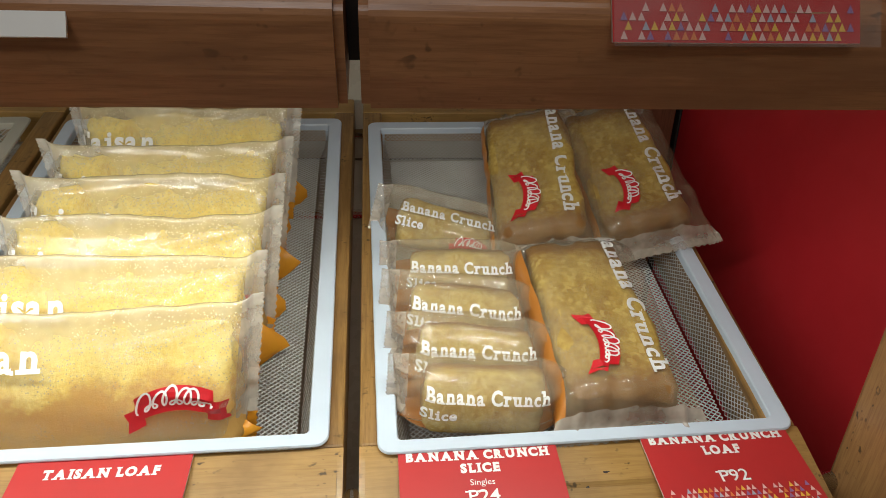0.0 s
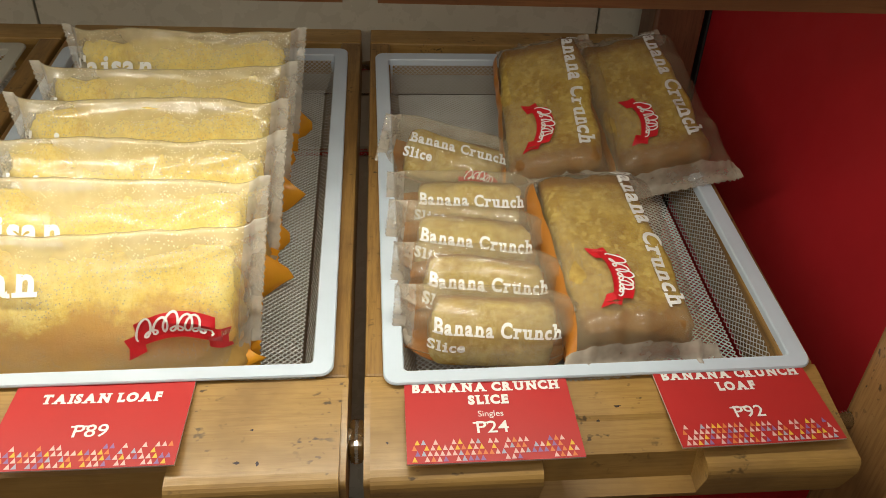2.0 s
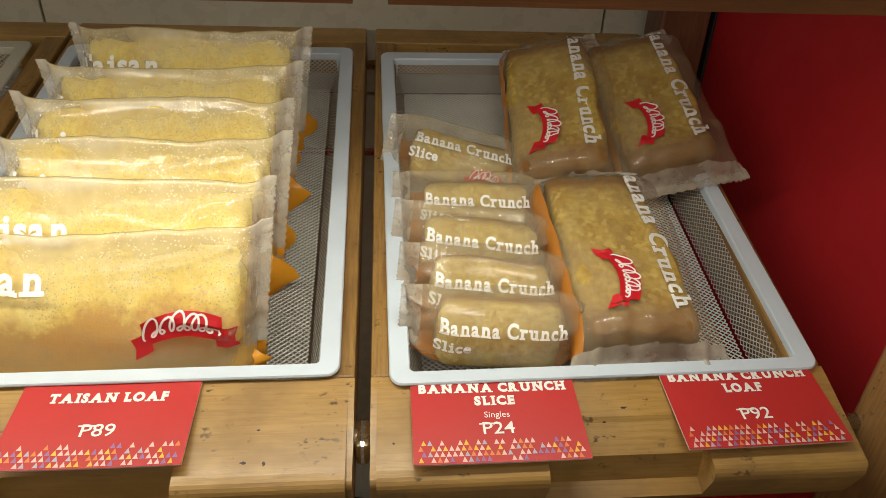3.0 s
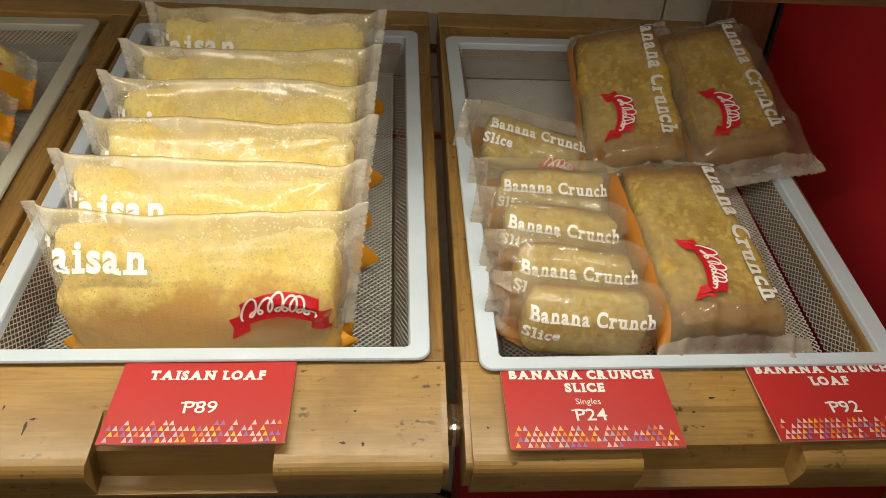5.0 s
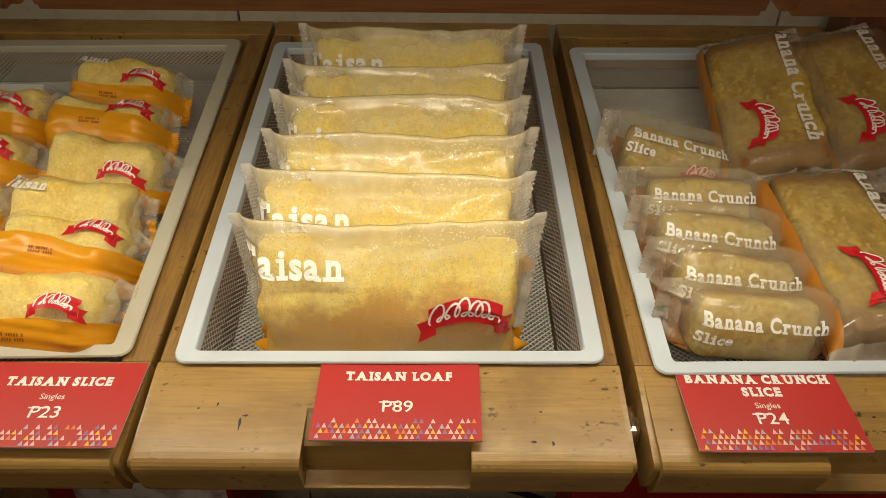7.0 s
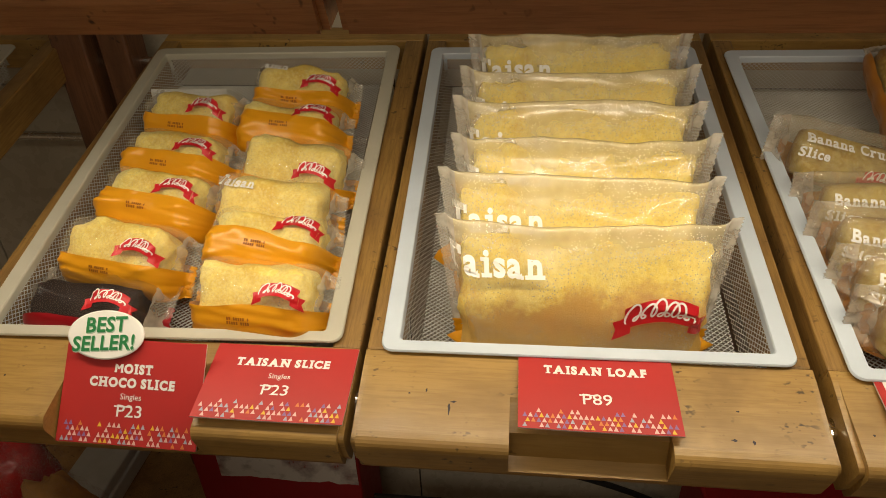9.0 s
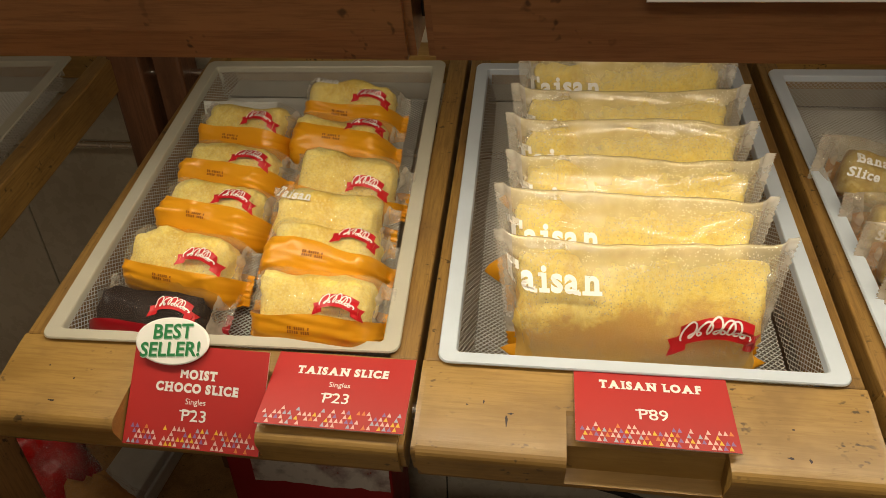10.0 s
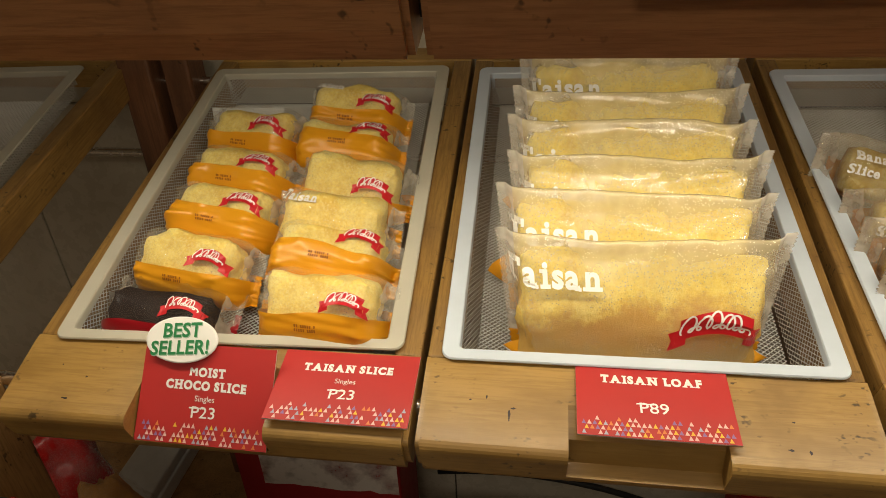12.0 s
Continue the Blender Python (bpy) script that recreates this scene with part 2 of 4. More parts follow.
# ---- building helpers ----
def part(name, bm, mat, parent, label="", smooth=False):
    me = bpy.data.meshes.new(name)
    if isinstance(bm, tuple):
        me.from_pydata(bm[0], [], bm[1])
    else:
        bmesh.ops.recalc_face_normals(bm, faces=bm.faces)
        bm.to_mesh(me)
        bm.free()
    me.materials.append(mat)
    if smooth:
        me.polygons.foreach_set("use_smooth", [True] * len(me.polygons))
    ob = new(name, me)
    if parent is not None:
        ob.parent = parent
    if label:
        ob["label"] = label
    return ob


def thing(name, m, label, category, group="", kind=""):
    ob = new(name)
    ob.empty_display_size = 0.05
    ob.matrix_world = m
    return tagged(ob, label, category, group, kind)


def box(lo, hi, bevel=0.0, segments=2, bm=None):
    bm = bm or bmesh.new()
    got = bmesh.ops.create_cube(bm, size=1.0)
    s = [h - l for l, h in zip(lo, hi)]
    c = [(h + l) / 2 for l, h in zip(lo, hi)]
    for v in got["verts"]:
        v.co = Vector([v.co[i] * s[i] + c[i] for i in range(3)])
    if bevel:
        edges = {e for v in got["verts"] for e in v.link_edges}
        bmesh.ops.bevel(bm, geom=list(edges), offset=bevel, segments=segments, affect="EDGES", profile=0.5)
    return bm


def prism(profile, x0, x1, bm=None):
    """A (y, z) outline drawn out along x."""
    bm = bm or bmesh.new()
    a = [bm.verts.new((x0, y, z)) for y, z in profile]
    b = [bm.verts.new((x1, y, z)) for y, z in profile]
    n = len(profile)
    bm.faces.new(a)
    bm.faces.new(b[::-1])
    for i in range(n):
        bm.faces.new((a[i], b[i], b[(i + 1) % n], a[(i + 1) % n]))
    return bm


def tube(points, radius, sides=10):
    bm = bmesh.new()
    rings = []
    pts = [Vector(p) for p in points]
    for i, p in enumerate(pts):
        d = (pts[min(i + 1, len(pts) - 1)] - pts[max(i - 1, 0)]).normalized()
        side = d.cross(Vector((0, 0.3, 1))).normalized()
        up = side.cross(d)
        rings.append([bm.verts.new(p + radius * (math.cos(a) * side + math.sin(a) * up)) for a in (2 * math.pi * k / sides for k in range(sides))])
    for r, q in zip(rings, rings[1:]):
        for k in range(sides):
            bm.faces.new((r[k], r[(k + 1) % sides], q[(k + 1) % sides], q[k]))
    bm.faces.new(rings[0])
    bm.faces.new(rings[-1])
    return bm


def lettering(body, size, shear=0.0, weight=0.0, wide=1.0):
    """Flat letters, centred: (points, faces)."""
    cu = bpy.data.curves.new("lettering", "FONT")
    cu.body, cu.size, cu.shear, cu.offset = body, size, shear, weight
    cu.align_x, cu.align_y, cu.resolution_u, cu.space_character = "CENTER", "CENTER" if len(body) > 1 else "TOP_BASELINE", 3, 1.0 + 1.2 * weight / size
    ob = new("lettering", cu)
    me = bpy.data.meshes.new_from_object(ob.evaluated_get(bpy.context.evaluated_depsgraph_get()))
    pts = [(v.co.x * wide, v.co.y) for v in me.vertices]
    faces = [tuple(p.vertices) for p in me.polygons]
    bpy.data.objects.remove(ob)
    bpy.data.curves.remove(cu)
    bpy.data.meshes.remove(me)
    if pts:
        cx = (max(p[0] for p in pts) + min(p[0] for p in pts)) / 2
        pts = [(x - cx, y) for x, y in pts]
    return pts, faces


FEET = dict(A="both", B="left", F="left", H="both", I="both", L="left", N="left", R="both", T="both", h="both", i="both", l="both", n="both", r="left", a="last", u="last")
HEADS = dict(B="left", F="left", E="left", H="both", I="both", L="left", N="both", R="left", U="both", h="flag", l="flag", i="flag", n="flag", r="flag", u="flags")


def slab_lettering(body, size, weight=0.02, wide=1.0, gap=0.10):
    """Flat heavy letters with square serifs on their stems, centred: (points, faces)."""
    pts, faces, pen = [], [], 0.0
    foot, out = 0.115 * size, 0.085 * size
    caps = max(p[1] for p in lettering("H", size)[0])
    for ch in body:
        if ch == " ":
            pen += 0.34 * size
            continue
        glyph, polys = lettering(ch, size, 0.0, 0.0 if ch == "M" else weight * size)
        count = {}
        for f in polys:
            for e in zip(f, f[1:] + f[:1]):
                count[frozenset(e)] = count.get(frozenset(e), 0) + 1
        rim = [tuple(e) for e, n in count.items() if n == 1]
        lo, hi = min(p[1] for p in glyph), max(p[1] for p in glyph)
        if ch == "i":
            hi = lo + 0.72 * (hi - lo)

        def spans(y):
            cut = sorted(glyph[a][0] + (glyph[b][0] - glyph[a][0]) * (y - glyph[a][1]) / (glyph[b][1] - glyph[a][1]) for a, b in rim if (glyph[a][1] - y) * (glyph[b][1] - y) < 0)
            return [(a, b) for a, b in zip(cut[::2], cut[1::2]) if b - a < 0.42 * size]
        bars = []
        low, high = spans(lo + 0.03 * size), spans(hi - 0.12 * size)
        if ch == "M" and low:
            bars += [(low[0][0] - out, low[0][1] + 0.4 * out, lo, lo + foot), (low[-1][0] - 0.4 * out, low[-1][1] + out, lo, lo + foot)]
        kind = FEET.get(ch)
        if kind and low:
            for a, b in low[:1] if kind == "left" else low[-1:] if kind == "last" else low:
                bars.append((b - 0.01 * size if kind == "last" else a - out, b + out, lo, lo + foot))
        kind = HEADS.get(ch)
        if kind and high:
            for a, b in high[:1] if kind in ("left", "flag") else high:
                bars.append((a - out * 1.2, b + (0 if kind.startswith("flag") else out), hi - foot, hi))
        if ch in "TEFL":
            x0, x1 = min(p[0] for p in glyph), max(p[0] for p in glyph)
            if ch == "T":
                bars += [(x0, x0 + foot, hi - 0.24 * size, hi), (x1 - foot, x1, hi - 0.24 * size, hi)]
            if ch in "EF":
                bars.append((x1 - foot, x1, hi - 0.22 * size, hi))
            if ch in "EL":
                bars.append((x1 - foot, x1, lo, lo + 0.24 * size))
            if ch == "E":
                bars.append((x0 - out, x0 + out, lo, lo + foot))
        corners = [p[0] for p in glyph] + [b[0] for b in bars] + [b[1] for b in bars]
        left, right = min(corners), max(corners)
        shift = pen - left
        for dx in (-0.05, 0.0, 0.05) if ch == "M" else (0.0,):
            k = len(pts)
            pts += [(x + shift + dx * size, y) for x, y in glyph]
            faces += [tuple(i + k for i in f) for f in polys]
        for x0, x1, y0, y1 in bars:
            k = len(pts)
            pts += [(x0 + shift, y0), (x1 + shift, y0), (x1 + shift, y1), (x0 + shift, y1)]
            faces.append((k, k + 1, k + 2, k + 3))
        pen += right - left + gap * size
    mid = pen / 2
    return [((x - mid) * wide, y - caps / 2) for x, y in pts], faces


def ribbon_shape(w, h, arch):
    """A bowed banner with two notched tails: (points, faces) of the banner, then of the script-like strokes on it."""
    pts, faces = [], []

    def strip(f0, f1, x0, x1, n, m=5):
        start = len(pts)
        for i in range(n + 1):
            x = x0 + (x1 - x0) * i / n
            pts.extend((x, f0(x) + (f1(x) - f0(x)) * j / m) for j in range(m + 1))
        for i in range(n):
            for j in range(m):
                k = start + (m + 1) * i + j
                faces.append((k, k + m + 1, k + m + 2, k + 1))
    bow = lambda x: arch * (1 - (2 * x / w) ** 2)
    strip(lambda x: bow(x) - h / 2, lambda x: bow(x) + h / 2, -w * 0.42, w * 0.42, 26)
    for s in (-1, 1):
        strip(lambda x: bow(x) - h * 0.80, lambda x: bow(x) + h * 0.05, s * w * 0.34, s * w * 0.47, 4, 3)
        a = len(pts)
        y = bow(w * 0.47)
        pts.extend([(s * w * 0.47, y - h * 0.80), (s * w * 0.56, y - h * 0.95), (s * w * 0.52, y - h * 0.42), (s * w * 0.56, y - h * 0.05), (s * w * 0.47, y + h * 0.05)])
        faces.append((a, a + 1, a + 2) if s > 0 else (a + 2, a + 1, a))
        faces.append((a + 2, a + 3, a + 4) if s > 0 else (a + 4, a + 3, a + 2))
        faces.append((a, a + 2, a + 4) if s > 0 else (a + 4, a + 2, a))
    ink, quads = [], []
    stroke = h * 0.042

    def pen(line):
        start = len(ink)
        for i, (x, y) in enumerate(line):
            x2, y2 = line[min(i + 1, len(line) - 1)]
            x1, y1 = line[max(i - 1, 0)]
            d = math.hypot(x2 - x1, y2 - y1) or 1
            nx, ny = -(y2 - y1) / d * stroke, (x2 - x1) / d * stroke
            ink.extend([(x + nx, y + ny), (x - nx, y - ny)])
        for i in range(len(line) - 1):
            k = start + 2 * i
            quads.append((k, k + 1, k + 3, k + 2))
    for x0, x1, marks in ((-0.38, -0.10, (1.15, 0.5, 0.95)), (-0.08, 0.38, (1.15, 0.55, 1.0, 1.0, 0.5, 0.5))):
        line = []
        for k, tall in enumerate(marks):
            for i in range(16):
                a = 2 * math.pi * i / 16
                u = (k + i / 16) / len(marks)
                lift = h * (0.38 * tall * (0.5 - 0.5 * math.cos(a)) * (1.7 if tall > 0.9 else 1.0) - 0.22)
                x = w * (x0 + (x1 - x0) * u) + 0.26 * lift - h * (0.12 + 0.06 * tall) * math.sin(a)
                line.append((x, bow(x) + lift))
        pen(line)
    return (pts, faces), (ink, quads)


def sheet(shape, place):
    """A flat shape carried over to a surface by place(x, y)."""
    return [place(x, y) for x, y in shape[0]], shape[1]


# ---- packs ----
def smooth01(k):
    k = max(0.0, min(1.0, k))
    return k * k * (3 - 2 * k)


class Bag:
    """A pillow bag with a crimped fin at both ends: x from fin to fin, z up its height, -y its printed face."""

    def __init__(self, w, h, d, seed, fin=0.009, ends=0.03, flare=(0.28, 0.28), taper=0.5, crease=0.0012, power=3.2, splay=0.0, folds=16, sink=0.0):
        self.w, self.h, self.d, self.fin, self.ends, self.flare, self.taper, self.crease, self.power = w, h, d, fin, ends, flare, taper, crease, power
        self.splay, self.sink, self.warp = splay, sink, lambda x, s: s
        self.off = Vector((seed * 7.31, seed * 3.17, seed * 1.73))
        rng = random.Random(seed * 13 + 5)
        self.folds = {-1: [], 1: []}
        for k in range(folds):
            side = -1 if k % 4 else 1
            end = rng.choice((-1, 1))
            if k % 5 == 4:
                x0, z0, turn = rng.uniform(-0.3, 0.3) * w, h * 0.5, rng.uniform(-2.3, -0.8)
            else:
                x0, z0 = end * (w / 2 - fin), rng.uniform(-0.45, 0.48) * h
                turn = math.atan2(-z0 * rng.uniform(0.1, 1.2), -end * 0.35 * w) + rng.uniform(-0.35, 0.35)
            self.folds[side].append((x0, z0, math.cos(turn), math.sin(turn), rng.uniform(0.35, 0.9) * h, rng.uniform(0.004, 0.010), rng.uniform(0.8, 2.3) * crease))

    def fullness(self, x):
        k = max(0.0, min(1.0, (self.w / 2 - self.fin - abs(x)) / self.ends))
        return (1 - (1 - k) ** 2.0) ** 0.75

    def half(self, x):
        return self.h / 2 * (1 + self.flare[x > 0] * (1 - self.fullness(x)))

    def wrinkle(self, x, s, side):
        e = self.fullness(x)
        p = self.off + Vector((x * 22, s * 2.0, side * 4.0))
        broad = noise.noise(p)
        q = self.off + Vector((x * 12, s * 5.5 + x * 18, 9 + side))
        sharp = abs(noise.noise(q))
        k = self.crease * (0.7 + 2.4 * (1 - e) * (1 if e > 0.02 else 0.25))
        total = k * (broad - 1.3 * sharp)
        z = s * self.h / 2
        for x0, z0, ux, uz, long, wide, high in self.folds[side]:
            along = ((x - x0) * ux + (z - z0) * uz) / long
            if -0.08 < along < 1.0:
                away = abs((z - z0) * ux - (x - x0) * uz)
                wide *= 0.45 + along
                if away < wide:
                    total += high * (1 - along) * (1 - away / wide)
        return total

    def surface(self, x, s, side=-1, lift=0.0):
        e = self.fullness(x)
        a = self.d / 2 * e
        body = (1 - abs(s) ** self.power) ** (1 / self.power)
        body *= 1 - self.taper * smooth01((s - 0.05) / 0.9)
        lean = self.d * 0.10 * noise.noise(self.off + Vector((x * 9, 3, 1))) * smooth01(s)
        y = side * (a * body + 0.0004 + (self.wrinkle(x, s, side) if abs(s) < 0.999 else 0) * min(1, body * 2.5)) + lean
        wave = (0.035 * noise.noise(self.off + Vector((x * 14, s * 0.5, 5))) + 0.016 * noise.noise(self.off + Vector((x * 55, s, 8)))) * self.h * abs(s)
        return Vector((x * (1 + self.splay * s), y + side * lift + self.sink * (1 - e) ** 2, self.h / 2 + s * self.half(x) + wave))

    def is_fin(self, x):
        return abs(x) > self.w / 2 - self.fin * 1.6

    def on_face(self, x, z, lift=0.0006):
        """The point on the printed face that shows x, z (measured from the bag's middle)."""
        return self.surface(x, max(-0.985, min(0.985, z / self.half(x))), -1, lift)

    def mesh(self, keep, side_cells=72, rows=48):
        """The bag's skin: the cells for which keep(side, s, x) is true."""
        bm = bmesh.new()
        xs = [self.w / 2 * math.sin(math.pi / 2 * (2 * i / side_cells - 1)) * 0.35 + self.w / 2 * (2 * i / side_cells - 1) * 0.65 for i in range(side_cells + 1)]
        ss = [math.sin(math.pi / 2 * (2 * j / rows - 1)) for j in range(rows + 1)]
        for side in (-1, 1):
            made = {}

            def vert(i, j):
                if (i, j) not in made:
                    p = self.surface(xs[i], self.warp(xs[i], ss[j]), side)
                    if i in (0, side_cells) and j % 2:
                        p.x += 0.0016 * (1 if i == 0 else -1)
                    if i in (1, 2, side_cells - 1, side_cells - 2):
                        p.y += 0.0004 * (-1) ** j
                    made[i, j] = bm.verts.new(p)
                return made[i, j]
            for i in range(side_cells):
                for j in range(rows):
                    if keep(side, (ss[j] + ss[j + 1]) / 2, (xs[i] + xs[i + 1]) / 2):
                        bm.faces.new((vert(i, j), vert(i + 1, j), vert(i + 1, j + 1), vert(i, j + 1)))
        return bm


def cake_mesh(lo, hi, radius, seed, rough=0.0015, cuts=9, slim=0.0):
    bm = bmesh.new()
    bmesh.ops.create_cube(bm, size=2.0)
    bmesh.ops.subdivide_edges(bm, edges=bm.edges[:], cuts=cuts, use_grid_fill=True)
    half = [(h - l) / 2 for l, h in zip(lo, hi)]
    mid = Vector([(h + l) / 2 for l, h in zip(lo, hi)])
    off = Vector((seed * 5.1, seed * 2.3, 0))
    for v in bm.verts:
        p = Vector([math.sin(v.co[i] * math.pi / 2) * half[i] for i in range(3)])
        core = Vector([max(-(half[i] - radius), min(half[i] - radius, p[i])) for i in range(3)])
        out = p - core
        if out.length > 1e-9:
            p = core + out.normalized() * min(radius, out.length)
        k = rough * (noise.noise(p * 60 + off) + 0.6 * noise.noise(p * 150 + off))
        v.co = mid + p * (1 + k / max(half))
        v.co.y *= 1 - slim * smooth01((v.co.z - lo[2]) / (hi[2] - lo[2]) * 1.7 - 0.7)
        v.co.z += rough * 1.5 * noise.noise(p * 25 + off) * (1 if p.z > 0 else 0)
    return bm


def stamp_lines(bag, x, z, lines, parent, mat=None, letter=0.0014, count=10):
    """Rows of small ink bars, for printed codes too small to read."""
    pts, faces = [], []
    for r in range(lines):
        for c in range(count):
            if (c * 7 + r * 3) % 6 == 2:
                continue
            x0, z0 = x + c * letter * 1.35, z - r * letter * 2.2
            k = len(pts)
            for dx, dz in ((0, 0), (letter * 0.9, 0), (letter * 0.9, letter * 1.5), (0, letter * 1.5)):
                pts.append(bag.on_face(x0 + dx, z0 + dz, 0.0009))
            faces.append((k, k + 1, k + 2, k + 3))
    return part("date_stamp", (pts, faces), mat or STAMP, parent)


def emblem(bag, x, z, w, h, parent, turn=0.0):
    banner, script = ribbon_shape(w, h, h * 0.52)
    c, s = math.cos(radians(turn)), math.sin(radians(turn))
    spot = lambda lift: (lambda u, v: bag.on_face(x + u * c - v * s, z + u * s + v * c, lift))
    red = part("ribbon_emblem", sheet(banner, spot(0.0012)), LOGO_RED, parent, "red ribbon emblem")
    part("white_flourish", sheet(script, spot(0.0018)), FILM_WHITE, red)


def print_on(bag, body, x, z, size, parent, wide=1.0, turn=0.0):
    c, s = math.cos(radians(turn)), math.sin(radians(turn))
    shape = slab_lettering(body, size, 0.034, wide, 0.045)
    edge = bag.w / 2 - bag.fin
    part("lettering", sheet(shape, lambda u, v: bag.on_face(max(-edge, min(edge, x + u * c - v * s)), z + u * s + v * c, 0.0010)), FILM_WHITE, parent, "white slab lettering")


# ---- the room ----
def slab(name, lo, hi, mat, label, category):
    ob = part(name, box(lo, hi), mat, None)
    return tagged(ob, label, category, kind="structure")


slab("floor", (-2.5, -2.6, -0.1), (2.5, 0.6, 0.0), FLOOR_TILE, "brown tiled shop floor", "floor")
slab("ceiling", (-2.5, -2.6, 2.8), (2.5, 0.6, 2.9), PLASTER, "plain pale shop ceiling", "ceiling")
slab("wall_south", (-2.5, -2.7, 0.0), (2.5, -2.6, 2.8), PLASTER, "plain warm-white plaster wall", "wall")
slab("wall_west", (-2.6, -2.6, 0.0), (-2.5, 0.6, 2.8), PLASTER, "plain warm-white plaster wall", "wall")
slab("wall_east", (2.5, -2.6, 0.0), (2.6, 0.6, 2.8), PLASTER, "plain warm-white plaster wall", "wall")
wall_north = slab("wall_north", (-2.5, 0.496, 0.0), (2.5, 0.6, 2.8), GROUT, "cream tiled wall with dark joints behind the rack", "wall")

# ---- the rack ----
PROFILE = [(-0.012, -0.0015), (-0.077, -0.0015)] + [(-0.079 - 0.009 * math.sin(a), -0.0105 + 0.009 * math.cos(a)) for a in (math.pi / 2 * k / 6 for k in range(1, 7))] + [(-0.087, -0.034), (-0.084, -0.043), (-0.012, -0.043)]
NOTCH = [(-0.012, -0.0015), (-0.046, -0.0015), (-0.049, -0.005), (-0.066, -0.027), (-0.0878, -0.028), (-0.087, -0.034), (-0.084, -0.043), (-0.012, -0.043)]


DEEP = [(-0.012, -0.0015), (-0.046, -0.0015), (-0.049, -0.0035), (-0.069, -0.009), (-0.0765, -0.028), (-0.0878, -0.029), (-0.087, -0.034), (-0.084, -0.043), (-0.012, -0.043)]


def drawer(m, x0, x1, notch, front, side, label, group, cut=None, outline=PROFILE, runner=False):
    """A sloping wooden shelf frame with a rounded front lip and a cut-out for the price card."""
    ob = thing("shelf_frame", m, label, "shelf", group)
    bm = bmesh.new()
    if notch:
        prism(outline, x0, notch[0], bm)
        prism(cut or DEEP, notch[0], notch[1], bm)
        prism(outline, notch[1], x1, bm)
    else:
        prism(outline, x0, x1, bm)
    bmesh.ops.remove_doubles(bm, verts=bm.verts[:], dist=1e-5)
    ends = [e for e in bm.edges if abs(e.verts[0].co.x - e.verts[1].co.x) < 1e-6 and (abs(e.verts[0].co.x - x0) < 1e-6 or abs(e.verts[0].co.x - x1) < 1e-6) and e.verts[0].co.y < -0.013 and e.verts[1].co.y < -0.013]
    bmesh.ops.bevel(bm, geom=ends, offset=0.004, segments=2, affect="EDGES")
    part("front_lip", bm, front, ob)
    for a, b in ((x0, x0 + 0.022), (x1 - 0.022, x1)):
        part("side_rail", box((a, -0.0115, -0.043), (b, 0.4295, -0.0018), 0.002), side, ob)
    part("back_rail", box((x0, 0.43, -0.043), (x1, 0.462, -0.002), 0.002), front, ob)
    if runner:
        # added dark strip that gives the slit between two frames its shade
        part("runner", box((x1 + 0.0004, -0.060, -0.040), (x1 + 0.0056, 0.45, -0.012)), DARK, ob, "added dark strip in place of the gap's shade")
    return ob


RUN = "sloping shelf frames of the bread rack"
LOWER = "honey-brown varnished wooden shelf frame with a worn rounded lip"
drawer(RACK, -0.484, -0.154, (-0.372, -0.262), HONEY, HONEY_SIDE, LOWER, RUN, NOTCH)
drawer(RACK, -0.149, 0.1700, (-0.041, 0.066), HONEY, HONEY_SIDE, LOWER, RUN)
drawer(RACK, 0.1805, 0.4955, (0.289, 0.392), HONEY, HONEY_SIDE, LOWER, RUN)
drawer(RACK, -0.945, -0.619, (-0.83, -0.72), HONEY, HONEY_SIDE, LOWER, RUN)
TALL_LIP = PROFILE[:-2] + [(-0.084, -0.0508), (-0.012, -0.0508)]
UPPER = "wooden shelf frame of the upper tier, its shade put in as reddish brown"
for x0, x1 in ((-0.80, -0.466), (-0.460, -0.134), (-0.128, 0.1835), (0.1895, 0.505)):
    drawer(TIER, x0, x1, None, SHADED_HONEY, HONEY_SIDE, UPPER, "upper tier of the bread rack", None, TALL_LIP, x1 < 0.4)


def ring(w, d, r, n=6):
    pts = []
    for cx, cy, a0 in ((w / 2 - r, d / 2 - r, 0), (-w / 2 + r, d / 2 - r, 90), (-w / 2 + r, -d / 2 + r, 180), (w / 2 - r, -d / 2 + r, 270)):
        pts += [(cx + r * math.cos(radians(a0 + 90 * k / n)), cy + r * math.sin(radians(a0 + 90 * k / n))) for k in range(n + 1)]
    return pts


TRAY_W, TRAY_D, FLANGE, DEPTH = 0.298, 0.420, 0.0140, 0.034


def strands(patches):
    """Expanded metal: zigzag strands that touch their neighbours, on flat patches (corner, way along, way across, lengths)."""
    verts, faces = [], []
    pitch, amp, half = 0.0052, 0.00100, 0.00044
    for corner, u, v, lu, lv, tilt in patches:
        n = int(lu / (pitch / 2))
        nrm = u.cross(v)
        for j in range(int(lv / (2 * amp))):
            start = len(verts)
            for i in range(n + 1):
                up = amp * (1 if (i + j) % 2 else -1)
                c = corner + u * (i * pitch / 2) + v * (amp + 2 * amp * j + up)
                verts += [c - v * half - nrm * tilt, c + v * half + nrm * tilt]
            faces += [(start + 2 * i, start + 2 * i + 2, start + 2 * i + 3, start + 2 * i + 1) for i in range(n)]
    return verts, faces


